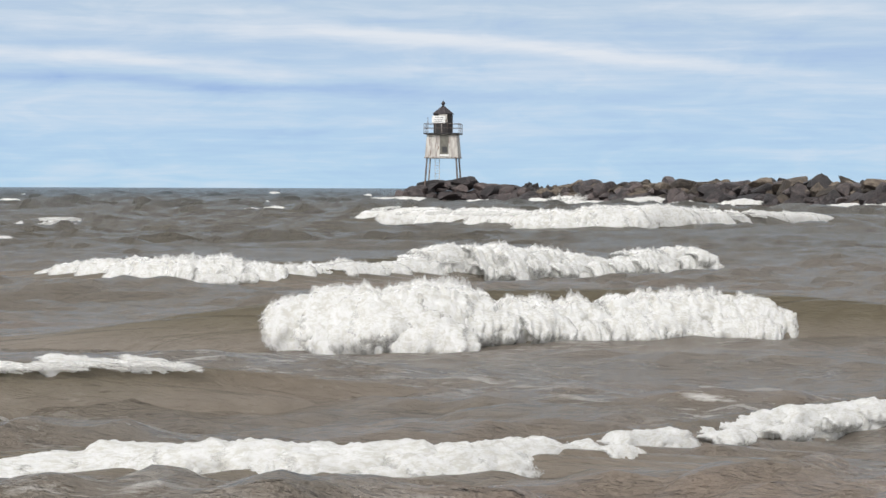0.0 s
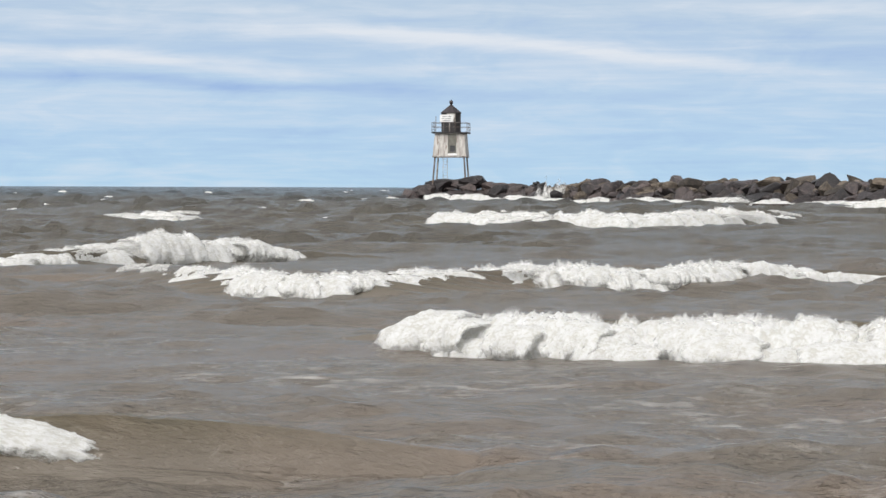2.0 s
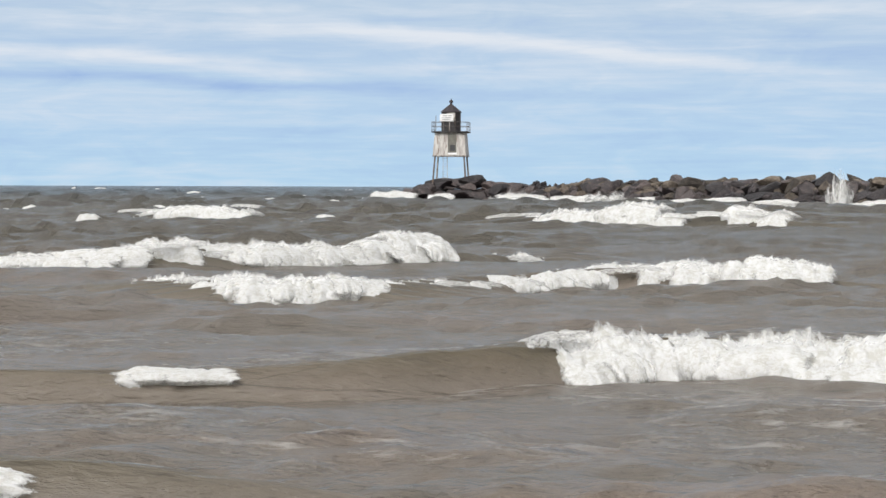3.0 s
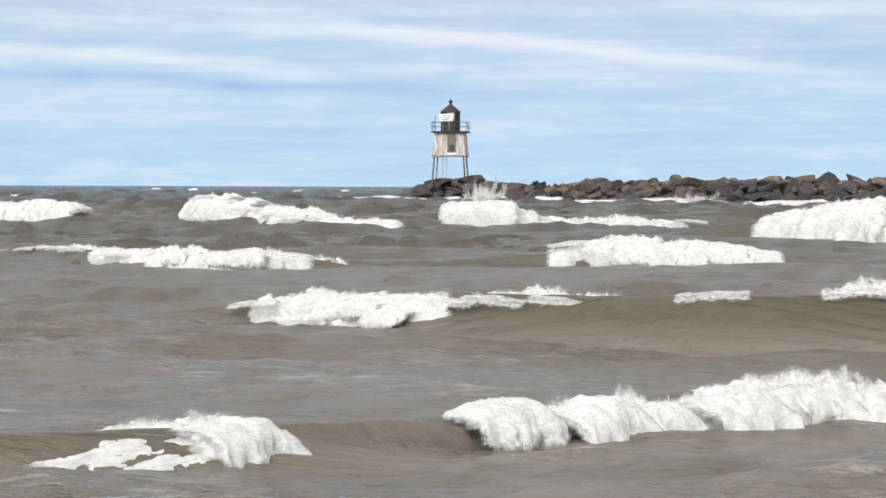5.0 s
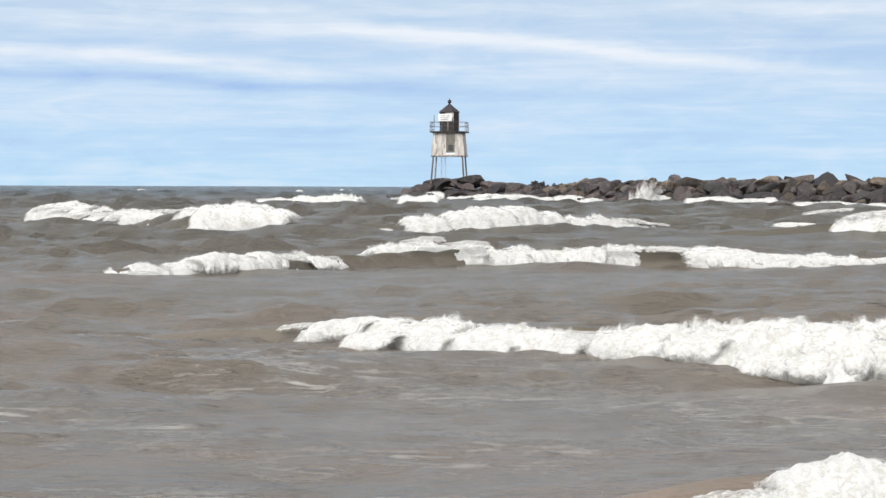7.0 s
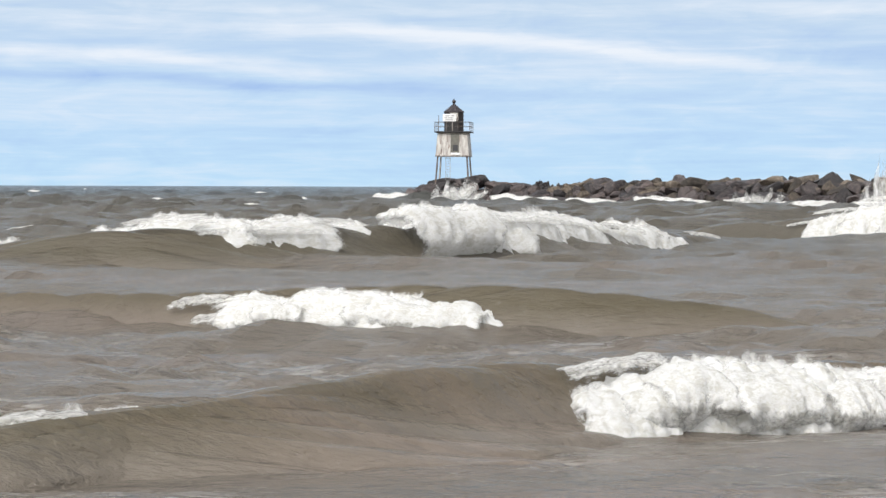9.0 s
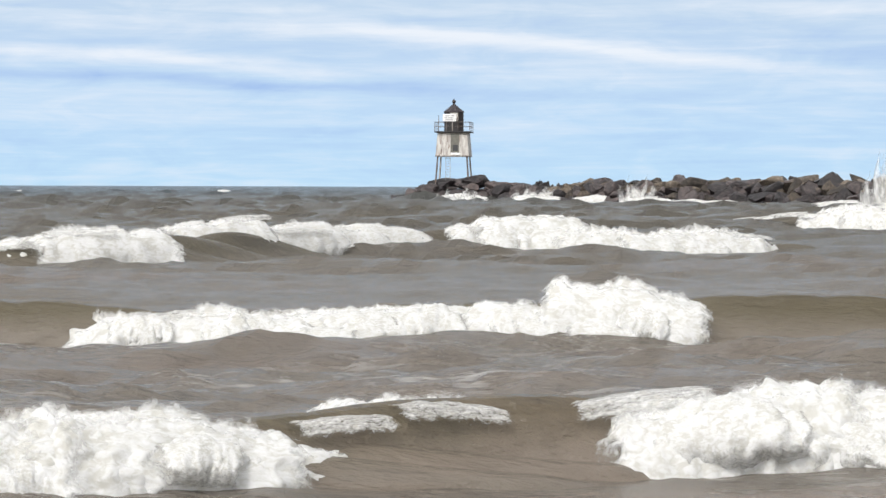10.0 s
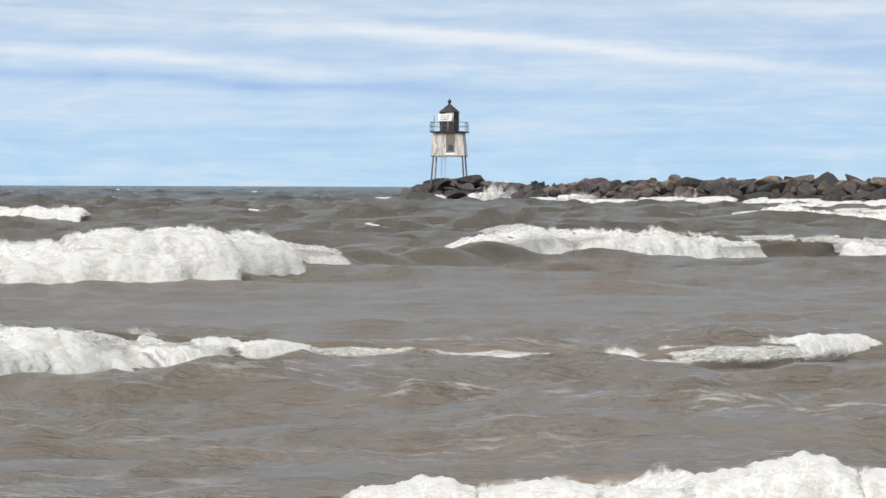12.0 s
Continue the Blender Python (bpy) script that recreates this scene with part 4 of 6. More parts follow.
third_breaker.foam(1.5, (-5.88, 59.69, 0.61, 0.51), (-4.89, 62.42, 0.47, 0.10), (-3.92, 65.01, 0.33, 0.23))
third_breaker.foam(2, (-13.81, 50.41, 0.31, 0.00), (-9.15, 50.97, 0.30, 0.00), (-8.12, 51.73, 0.40, 0.05), (-7.22, 52.83, 0.49, 0.24), (-6.11, 54.57, 0.81, 0.15), (-5.04, 56.33, 0.42, 0.04), (-4.36, 57.39, 0.63, 0.04), (-2.98, 59.48, 0.23, 0.16))
third_breaker.foam(2.5, (-13.50, 49.29, 0.33, 0.00), (-8.83, 49.18, 0.33, 0.00), (-7.77, 49.52, 0.36, 0.00), (-7.26, 49.82, 0.38, 0.06), (-6.75, 50.22, 0.47, 0.15), (-5.74, 51.28, 0.65, 0.41), (-4.71, 52.58, 0.72, 0.20), (-3.84, 53.72, 0.77, 0.03), (-2.94, 54.99, 0.81, 0.01), (-2.48, 55.71, 0.59, 0.00), (-1.40, 57.63, 0.36, 0.26))
third_breaker.foam(3, (-14.40, 52.56, 0.24, 0.01), (-8.89, 49.55, 0.32, 0.10), (-7.40, 49.24, 0.43, 0.00), (-6.46, 49.71, 0.55, 0.22), (-5.76, 50.37, 0.65, 0.35), (-5.35, 50.82, 0.63, 0.42), (-4.41, 51.83, 0.58, 0.16), (-3.30, 52.74, 0.55, 0.02), (-1.19, 53.91, 0.53, 0.00), (-0.34, 54.50, 0.89, 0.00), (0.09, 54.88, 0.88, 0.46))
third_breaker.foam(3, (1.42, 56.49, 0.15, 0.05), (2.65, 58.39, 0.28, 0.19))
third_breaker.foam(5, (-17.48, 63.85, 0.14, 0.00), (-10.56, 58.88, 0.26, 0.13), (-9.45, 57.03, 0.37, 0.16), (-7.07, 52.68, 0.41, 0.22), (-5.66, 50.59, 0.42, 0.03), (-4.46, 49.99, 0.47, 0.00), (-3.92, 50.27, 0.49, 0.04), (-3.40, 50.91, 0.42, 0.14), (-2.46, 52.75, 0.28, 0.18))
third_breaker.foam(5, (2.31, 56.03, 0.56, 0.32), (4.29, 54.01, 0.67, 0.00), (4.76, 53.83, 0.64, 0.00), (6.64, 54.41, 0.49, 0.10))
third_breaker.foam(5.5, (-6.67, 51.59, 0.42, 0.30), (-5.02, 48.00, 0.59, 0.17), (-4.16, 46.88, 0.66, 0.00), (-3.63, 46.75, 0.62, 0.00), (-2.54, 48.12, 0.38, 0.23), (-1.53, 50.46, 0.34, 0.24))
third_breaker.foam(5.5, (1.32, 53.52, 0.67, 0.31), (2.46, 53.38, 0.67, 0.02), (3.42, 53.34, 0.68, 0.00), (4.40, 53.58, 0.56, 0.20), (5.41, 54.06, 0.73, 0.12), (6.19, 54.47, 0.56, 0.06), (6.84, 54.79, 0.42, 0.04), (8.65, 55.37, 0.23, 0.01))
third_breaker.foam(6, (-6.52, 53.76, 0.28, 0.16), (-5.52, 52.91, 0.35, 0.00), (-4.65, 52.51, 0.41, 0.00), (-4.06, 52.49, 0.34, 0.00), (-3.25, 52.77, 0.23, 0.06), (-2.79, 53.07, 0.22, 0.11), (-1.39, 54.21, 0.16, 0.08))
third_breaker.foam(6, (0.63, 55.17, 0.60, 0.39), (1.93, 55.09, 0.49, 0.09), (2.55, 54.96, 0.44, 0.06), (3.46, 54.79, 0.57, 0.01), (4.01, 54.74, 0.62, 0.00), (5.00, 54.78, 0.71, 0.29), (6.26, 55.04, 0.47, 0.10), (6.91, 55.24, 0.46, 0.00), (9.84, 56.50, 0.39, 0.05), (15.63, 58.20, 0.35, 0.00))
third_breaker.foam(6.5, (-6.39, 49.06, 0.29, 0.07), (-4.31, 48.65, 0.63, 0.00), (-3.69, 49.10, 0.41, 0.01), (-2.24, 51.37, 0.27, 0.18))
third_breaker.foam(6.5, (-0.17, 54.93, 0.67, 0.52), (1.34, 56.14, 0.48, 0.18), (1.98, 56.30, 0.40, 0.01), (4.46, 55.74, 0.49, 0.14), (5.06, 55.44, 0.52, 0.12), (6.01, 54.97, 0.56, 0.08), (7.45, 54.67, 0.36, 0.00), (9.66, 55.51, 0.29, 0.08), (15.62, 58.17, 0.22, 0.00))
third_breaker.foam(7, (-6.43, 46.47, 0.08, 0.00), (-5.44, 46.97, 0.22, 0.02), (-4.28, 48.14, 0.46, 0.06), (-3.29, 49.61, 0.41, 0.09), (-2.67, 50.60, 0.37, 0.09), (-2.03, 51.59, 0.18, 0.09))
third_breaker.foam(7, (-1.18, 52.68, 0.85, 0.41), (0.06, 53.73, 0.60, 0.37), (0.67, 54.01, 0.60, 0.28), (1.28, 54.17, 0.50, 0.09), (1.89, 54.25, 0.41, 0.04), (2.50, 54.29, 0.43, 0.00), (4.96, 54.40, 0.48, 0.30), (6.19, 54.51, 0.39, 0.00), (7.44, 54.67, 0.30, 0.00), (8.72, 55.00, 0.23, 0.00), (9.62, 55.34, 0.17, 0.06), (15.37, 57.30, 0.12, 0.00))
third_breaker.foam(9, (-3.76, 30.50, 0.49, 0.38), (-3.08, 30.20, 0.45, 0.12), (-2.73, 30.07, 0.43, 0.10), (-1.90, 29.78, 0.54, 0.05), (-1.35, 29.59, 0.61, 0.04), (-0.35, 29.29, 0.53, 0.03), (-0.02, 29.21, 0.59, 0.02), (0.54, 29.13, 0.70, 0.26))
third_breaker.swell(9, (-8.91, 32.41, 0.32, 0.00), (-5.73, 31.75, 0.35, 0.03), (-3.76, 30.50, 0.37, 0.00), (0.64, 29.12, 0.59, 0.00), (3.26, 29.18, 0.32, 0.00))
third_breaker.foam(9.5, (-4.29, 29.46, 0.49, 0.42), (-3.64, 29.30, 0.46, 0.23), (-3.17, 29.18, 0.44, 0.06), (-1.64, 28.78, 0.64, 0.04), (-0.92, 28.60, 0.60, 0.00), (-0.66, 28.53, 0.59, 0.01), (0.74, 28.21, 0.70, 0.05), (1.12, 28.15, 0.64, 0.05), (1.66, 28.14, 0.55, 0.18))
third_breaker.swell(9.5, (-8.21, 29.85, 0.43, 0.00), (-5.36, 29.69, 0.43, 0.01), (1.63, 28.14, 0.52, 0.00), (5.00, 29.09, 0.40, 0.01), (7.82, 29.32, 0.39, 0.00))
third_breaker.foam(10, (-3.77, 27.56, 0.37, 0.10), (-3.36, 27.52, 0.37, 0.00), (-2.49, 27.52, 0.35, 0.00), (-1.58, 27.77, 0.36, 0.00), (-1.28, 27.94, 0.36, 0.02), (-1.03, 28.09, 0.40, 0.05), (-0.53, 28.36, 0.47, 0.04), (0.30, 28.41, 0.47, 0.04), (0.93, 28.17, 0.48, 0.02), (1.86, 27.91, 0.65, 0.00), (2.66, 27.98, 0.39, 0.26), (2.69, 27.98, 0.37, 0.26))
third_breaker.swell(10, (-7.61, 27.66, 0.45, 0.00), (-4.99, 27.65, 0.45, 0.00), (-3.74, 27.56, 0.40, 0.01))
third_breaker.swell(10, (2.62, 27.97, 0.47, 0.01), (3.46, 28.10, 0.53, 0.00), (4.85, 28.19, 0.47, 0.00), (7.52, 28.23, 0.46, 0.00))
third_breaker.foam(10.5, (-4.69, 27.49, 0.37, 0.01), (-3.78, 27.00, 0.35, 0.04), (-2.39, 26.38, 0.37, 0.00), (-2.11, 26.52, 0.37, 0.01), (-1.71, 26.88, 0.30, 0.06), (-1.25, 27.39, 0.21, 0.04), (-0.27, 28.06, 0.27, 0.02), (0.30, 28.13, 0.33, 0.08), (0.86, 28.07, 0.33, 0.00), (1.24, 27.98, 0.34, 0.03), (1.73, 27.81, 0.41, 0.08), (2.59, 27.92, 0.50, 0.00), (2.91, 28.28, 0.43, 0.00), (3.60, 29.51, 0.27, 0.18))
third_breaker.foam(11, (-6.85, 24.93, 0.63, 0.00), (-4.49, 24.91, 0.63, 0.00), (-3.37, 24.91, 0.47, 0.00), (-2.55, 25.16, 0.32, 0.00), (-1.75, 25.92, 0.25, 0.08), (-1.20, 26.47, 0.20, 0.02), (0.48, 26.98, 0.21, 0.04), (0.97, 27.01, 0.24, 0.00), (1.77, 27.27, 0.28, 0.01), (3.12, 27.77, 0.23, 0.07), (3.72, 27.64, 0.28, 0.03), (4.51, 27.34, 0.35, 0.00), (4.54, 27.33, 0.35, 0.00))
third_breaker.foam(11.5, (-6.41, 23.38, 0.61, 0.00), (-4.17, 23.24, 0.62, 0.01), (-3.71, 23.29, 0.51, 0.00), (-3.41, 23.42, 0.43, 0.01), (-2.93, 23.79, 0.38, 0.06), (-2.69, 24.02, 0.35, 0.03), (-2.25, 24.50, 0.26, 0.00), (-1.89, 24.93, 0.18, 0.08), (0.01, 26.19, 0.10, 0.00), (2.98, 26.41, 0.13, 0.04), (3.51, 25.96, 0.36, 0.07), (3.72, 25.76, 0.45, 0.05), (4.24, 25.38, 0.36, 0.00), (4.39, 25.32, 0.34, 0.00), (6.79, 25.38, 0.33, 0.00))
third_breaker.foam(12, (-5.85, 21.40, 0.61, 0.00), (-3.91, 21.85, 0.59, 0.00), (-3.67, 22.20, 0.56, 0.11), (-3.43, 22.60, 0.53, 0.08), (-2.73, 23.58, 0.30, 0.00), (-1.86, 24.73, 0.19, 0.07), (0.03, 25.33, 0.13, 0.05), (2.20, 24.16, 0.06, 0.00), (2.45, 24.43, 0.17, 0.11), (4.65, 26.74, 0.13, 0.02), (7.25, 27.02, 0.12, 0.00))
outer_breaker = Breaker(1.15, 5)
outer_breaker.foam(0, (-16.74, 96.79, 0.39, 0.06), (-15.41, 97.33, 0.60, 0.00), (-13.98, 98.84, 0.48, 0.11))
outer_breaker.foam(0, (-3.44, 109.91, 0.95, 0.71), (-0.81, 105.99, 1.04, 0.38), (0.37, 103.93, 1.03, 0.24), (4.79, 98.68, 0.99, 0.00), (8.21, 99.73, 1.19, 0.04), (18.48, 118.05, 0.63, 0.29))
outer_breaker.foam(0.5, (-17.93, 103.27, 0.65, 0.26), (-15.38, 101.75, 0.83, 0.00), (-13.30, 102.49, 0.56, 0.21))
outer_breaker.foam(0.5, (-4.99, 109.80, 0.88, 0.51), (-1.01, 106.95, 0.73, 0.12), (0.19, 105.60, 0.69, 0.11), (3.17, 102.13, 1.31, 0.09), (4.71, 100.65, 1.08, 0.08), (6.88, 99.32, 0.77, 0.04), (10.28, 99.77, 0.78, 0.00), (17.13, 109.14, 0.71, 0.30))
outer_breaker.foam(1, (-16.08, 117.77, 0.25, 0.00), (-13.23, 118.36, 0.55, 0.12))
outer_breaker.foam(1, (-4.85, 115.35, 0.58, 0.37), (-2.71, 112.50, 0.74, 0.29), (0.07, 107.94, 0.94, 0.18), (3.53, 102.44, 1.19, 0.10), (4.61, 101.08, 1.07, 0.07), (6.76, 99.16, 0.84, 0.05), (10.00, 98.18, 0.90, 0.00), (11.81, 98.54, 0.74, 0.00), (13.48, 99.38, 0.50, 0.06), (16.04, 101.44, 0.33, 0.17))
outer_breaker.foam(1.5, (-15.51, 106.40, 0.39, 0.00), (-13.27, 107.70, 0.69, 0.07), (-11.50, 109.25, 0.74, 0.13))
outer_breaker.foam(1.5, (-3.24, 112.59, 0.74, 0.41), (-1.45, 110.96, 0.93, 0.41), (-0.20, 109.45, 0.89, 0.41), (1.26, 107.55, 0.84, 0.38), (3.59, 104.92, 1.06, 0.11), (4.73, 104.09, 1.00, 0.00), (8.24, 104.15, 0.80, 0.05), (10.81, 106.31, 0.82, 0.08), (12.19, 107.98, 0.83, 0.13), (16.02, 113.58, 0.54, 0.24))
outer_breaker.foam(2, (-15.38, 112.44, 0.45, 0.28), (-13.97, 111.32, 0.65, 0.00), (-11.25, 110.44, 0.68, 0.32))
outer_breaker.foam(2, (-1.25, 104.69, 0.96, 0.73), (0.05, 102.78, 0.89, 0.06), (1.63, 100.52, 0.82, 0.29), (4.44, 97.66, 0.81, 0.02), (8.67, 98.35, 0.82, 0.00), (11.56, 102.39, 0.94, 0.26), (13.06, 105.22, 1.00, 0.30), (15.40, 110.07, 0.58, 0.34))
outer_breaker.foam(2.5, (-15.16, 111.78, 0.75, 0.50), (-13.06, 107.93, 0.72, 0.00), (-11.65, 106.13, 0.69, 0.01), (-9.63, 104.92, 0.59, 0.24))
outer_breaker.foam(2.5, (-1.11, 102.55, 0.57, 0.42), (1.17, 100.04, 0.85, 0.23), (2.27, 98.94, 0.98, 0.15), (4.65, 97.51, 0.96, 0.00), (6.19, 97.52, 0.94, 0.05), (8.99, 99.45, 1.09, 0.20), (10.27, 101.07, 1.15, 0.13), (13.82, 107.42, 1.24, 0.00), (15.20, 110.41, 0.74, 0.50))
outer_breaker.foam(3, (-15.54, 119.56, 0.61, 0.42), (-12.89, 115.07, 0.75, 0.00), (-11.41, 113.21, 0.83, 0.00), (-8.70, 111.16, 0.95, 0.03))
outer_breaker.foam(3, (1.35, 105.54, 0.55, 0.39), (4.20, 102.59, 0.79, 0.09), (5.94, 100.79, 1.02, 0.01), (6.79, 99.94, 1.15, 0.06), (8.86, 97.99, 0.66, 0.18), (10.88, 96.38, 0.97, 0.54), (12.89, 95.24, 1.26, 0.03), (13.10, 95.15, 1.26, 0.00))
outer_breaker.foam(5, (-31.49, 115.06, 1.23, 0.01), (-19.65, 109.61, 1.25, 0.09), (-17.74, 108.50, 1.33, 0.00), (-16.11, 107.39, 0.54, 0.38))
outer_breaker.foam(5, (-11.88, 103.21, 1.30, 0.91), (-10.68, 101.65, 1.65, 0.45), (-6.87, 96.41, 0.90, 0.43), (-4.14, 93.51, 0.73, 0.00), (-2.33, 92.55, 0.47, 0.00))
outer_breaker.foam(5, (-2.23, 92.52, 1.22, 0.23), (-1.18, 92.35, 0.75, 0.27))
outer_breaker.foam(5, (0.06, 92.45, 0.96, 0.48), (1.11, 92.71, 1.32, 0.34), (3.43, 93.66, 0.82, 0.02), (4.30, 94.09, 0.64, 0.03), (8.77, 96.71, 0.67, 0.07), (9.70, 97.31, 0.30, 0.08))
outer_breaker.foam(5.5, (-29.41, 107.62, 1.26, 0.00), (-19.26, 107.74, 1.26, 0.00), (-16.79, 107.38, 1.02, 0.13), (-15.51, 106.90, 0.91, 0.18), (-13.40, 105.47, 0.88, 0.27), (-10.16, 101.56, 0.85, 0.29), (-6.30, 95.03, 0.92, 0.34), (-4.90, 92.70, 0.86, 0.28), (-2.32, 89.73, 0.74, 0.00), (-0.30, 89.34, 0.38, 0.00))
outer_breaker.foam(5.5, (0.40, 89.62, 1.29, 0.34), (2.79, 91.75, 1.08, 0.23), (7.76, 97.23, 0.51, 0.09), (12.55, 99.67, 0.27, 0.01))
outer_breaker.foam(6, (-27.34, 100.12, 0.95, 0.01), (-17.46, 97.75, 0.96, 0.05), (-15.39, 97.23, 1.02, 0.00), (-14.48, 96.95, 0.97, 0.37), (-11.71, 95.69, 0.78, 0.35), (-9.84, 94.26, 0.85, 0.34), (-7.06, 91.20, 0.94, 0.25), (-5.93, 89.74, 0.76, 0.22), (-4.85, 88.32, 0.58, 0.19), (-2.78, 85.91, 0.61, 0.14), (-0.84, 84.61, 0.64, 0.03), (0.49, 84.54, 0.91, 0.00), (1.07, 84.73, 1.02, 0.17))
outer_breaker.foam(6, (1.26, 84.82, 0.89, 0.36), (4.05, 87.51, 0.72, 0.09), (8.63, 94.46, 0.40, 0.19))
outer_breaker.foam(6.5, (-17.69, 104.31, 0.80, 0.41), (-15.79, 101.16, 1.06, 0.00), (-14.06, 98.63, 1.30, 0.02), (-12.98, 97.20, 1.07, 0.07), (-11.69, 95.59, 0.78, 0.16), (-8.08, 91.17, 0.80, 0.39))
outer_breaker.foam(6.5, (-6.06, 88.70, 0.67, 0.53), (-4.17, 86.67, 0.38, 0.12), (-1.22, 84.88, 0.51, 0.00), (0.50, 84.85, 0.88, 0.03), (1.46, 85.15, 1.12, 0.05), (3.42, 86.35, 1.02, 0.06), (5.69, 88.45, 1.01, 0.10), (8.11, 91.10, 0.28, 0.14))
outer_breaker.foam(7, (-18.76, 111.24, 1.24, 0.57), (-15.63, 102.97, 0.95, 0.08), (-12.86, 96.12, 0.86, 0.09), (-9.56, 89.45, 0.89, 0.69), (-7.51, 86.74, 1.29, 0.00), (-6.27, 85.76, 0.70, 0.38))
outer_breaker.foam(7, (-4.89, 85.25, 0.42, 0.29), (-2.79, 85.48, 0.25, 0.00), (-2.60, 85.55, 0.24, 0.00))
outer_breaker.foam(7, (-1.16, 86.28, 0.71, 0.19), (1.29, 88.13, 1.07, 0.07), (2.51, 89.22, 1.25, 0.05), (4.19, 90.84, 0.72, 0.03), (5.50, 92.21, 0.71, 0.01), (6.39, 93.22, 0.70, 0.07), (8.63, 95.95, 0.36, 0.21))
outer_breaker.foam(9, (-16.02, 58.24, 0.41, 0.01), (-9.43, 52.22, 0.54, 0.18), (-8.45, 51.25, 0.79, 0.63))
outer_breaker.foam(9, (-6.93, 50.70, 1.15, 0.91), (-5.80, 51.23, 1.15, 0.58), (-4.73, 52.18, 1.14, 0.53), (-3.06, 53.77, 1.07, 0.45), (-2.48, 54.29, 1.10, 0.81), (-1.16, 55.48, 1.15, 0.84))
outer_breaker.foam(9, (-1.10, 55.54, 1.06, 0.60), (-0.29, 56.43, 1.50, 0.59), (1.01, 58.36, 1.30, 0.40), (1.85, 59.95, 1.24, 0.24), (3.05, 62.54, 1.16, 0.19), (3.70, 63.95, 1.08, 0.15), (5.24, 67.12, 0.88, 0.12), (7.79, 71.09, 0.36, 0.09))
outer_breaker.swell(9, (-8.45, 51.25, 0.85, 0.00), (-5.80, 51.23, 0.80, 0.06), (1.28, 58.86, 0.50, 0.00))
outer_breaker.foam(9.5, (-17.01, 61.83, 0.26, 0.01), (-9.59, 53.10, 0.46, 0.25), (-7.49, 50.22, 0.87, 0.26), (-7.29, 50.04, 0.90, 0.66))
outer_breaker.foam(9.5, (-6.73, 49.66, 1.13, 1.02), (-5.39, 49.66, 1.20, 0.65), (-2.97, 52.13, 1.21, 0.51), (-1.85, 53.76, 0.96, 0.82))
outer_breaker.foam(9.5, (-1.39, 54.52, 0.70, 0.27), (-0.29, 56.52, 0.82, 0.32), (0.35, 57.77, 0.97, 0.57), (1.44, 59.85, 1.29, 0.35), (2.01, 60.86, 1.19, 0.24), (3.50, 63.09, 0.92, 0.12), (5.22, 65.05, 0.79, 0.00), (5.87, 65.70, 0.75, 0.03), (8.89, 69.07, 0.37, 0.17))
outer_breaker.swell(9.5, (-7.62, 50.36, 0.87, 0.00), (-4.56, 50.28, 0.65, 0.10), (-1.27, 54.73, 0.58, 0.00))
outer_breaker.foam(10, (-15.33, 55.74, 0.40, 0.00), (-9.56, 52.92, 0.46, 0.09), (-8.15, 52.28, 0.81, 0.47), (-7.45, 52.32, 0.86, 0.00), (-6.59, 52.98, 0.89, 0.00), (-6.08, 53.77, 0.82, 0.52))
outer_breaker.foam(10, (-5.98, 53.96, 1.16, 0.58), (-4.25, 58.48, 1.05, 0.60), (-3.44, 60.49, 0.99, 0.32), (-1.75, 63.26, 0.90, 0.07), (-0.04, 64.29, 0.68, 0.22))
outer_breaker.foam(10, (0.25, 64.34, 0.46, 0.22), (2.12, 64.24, 1.26, 0.16), (3.56, 64.05, 0.76, 0.01), (5.74, 64.34, 0.72, 0.00), (7.29, 65.22, 0.69, 0.08), (9.41, 67.27, 0.30, 0.18))
outer_breaker.foam(10.5, (-8.90, 52.18, 0.60, 0.47), (-7.54, 49.81, 0.81, 0.00), (-6.62, 48.81, 0.95, 0.00), (-5.63, 48.78, 0.99, 0.00), (-5.23, 49.19, 1.00, 0.07), (-4.39, 50.96, 1.04, 0.40), (-3.63, 53.33, 1.07, 0.51), (-2.81, 56.09, 1.05, 0.20), (-2.70, 56.44, 1.04, 0.19))
outer_breaker.foam(10.5, (-2.59, 56.79, 0.89, 0.64), (-1.00, 60.84, 1.07, 0.73))
outer_breaker.foam(10.5, (0.10, 62.54, 0.56, 0.26), (2.84, 64.03, 1.04, 0.12), (5.01, 64.17, 0.91, 0.02), (5.74, 64.32, 0.79, 0.00), (7.27, 65.01, 0.54, 0.06), (10.43, 67.98, 0.29, 0.17))
outer_breaker.foam(11, (-16.35, 59.55, 0.38, 0.02), (-8.78, 48.75, 0.61, 0.33), (-8.02, 47.48, 0.96, 0.20), (-6.95, 46.08, 1.05, 0.00), (-6.26, 45.56, 1.10, 0.00), (-5.16, 45.76, 0.96, 0.00), (-4.70, 46.31, 0.89, 0.06), (-3.81, 48.21, 0.87, 0.22), (-2.17, 53.27, 0.82, 0.15))
outer_breaker.foam(11, (-1.95, 53.93, 0.89, 0.74), (-0.27, 58.22, 1.19, 1.01))
outer_breaker.foam(11, (0.66, 59.92, 0.54, 0.39), (2.07, 61.68, 0.79, 0.04), (2.79, 62.32, 0.93, 0.02), (4.26, 63.35, 1.20, 0.00), (5.78, 64.45, 0.77, 0.05), (7.40, 65.91, 0.65, 0.13), (12.13, 70.35, 0.31, 0.04), (19.25, 72.12, 0.27, 0.00))
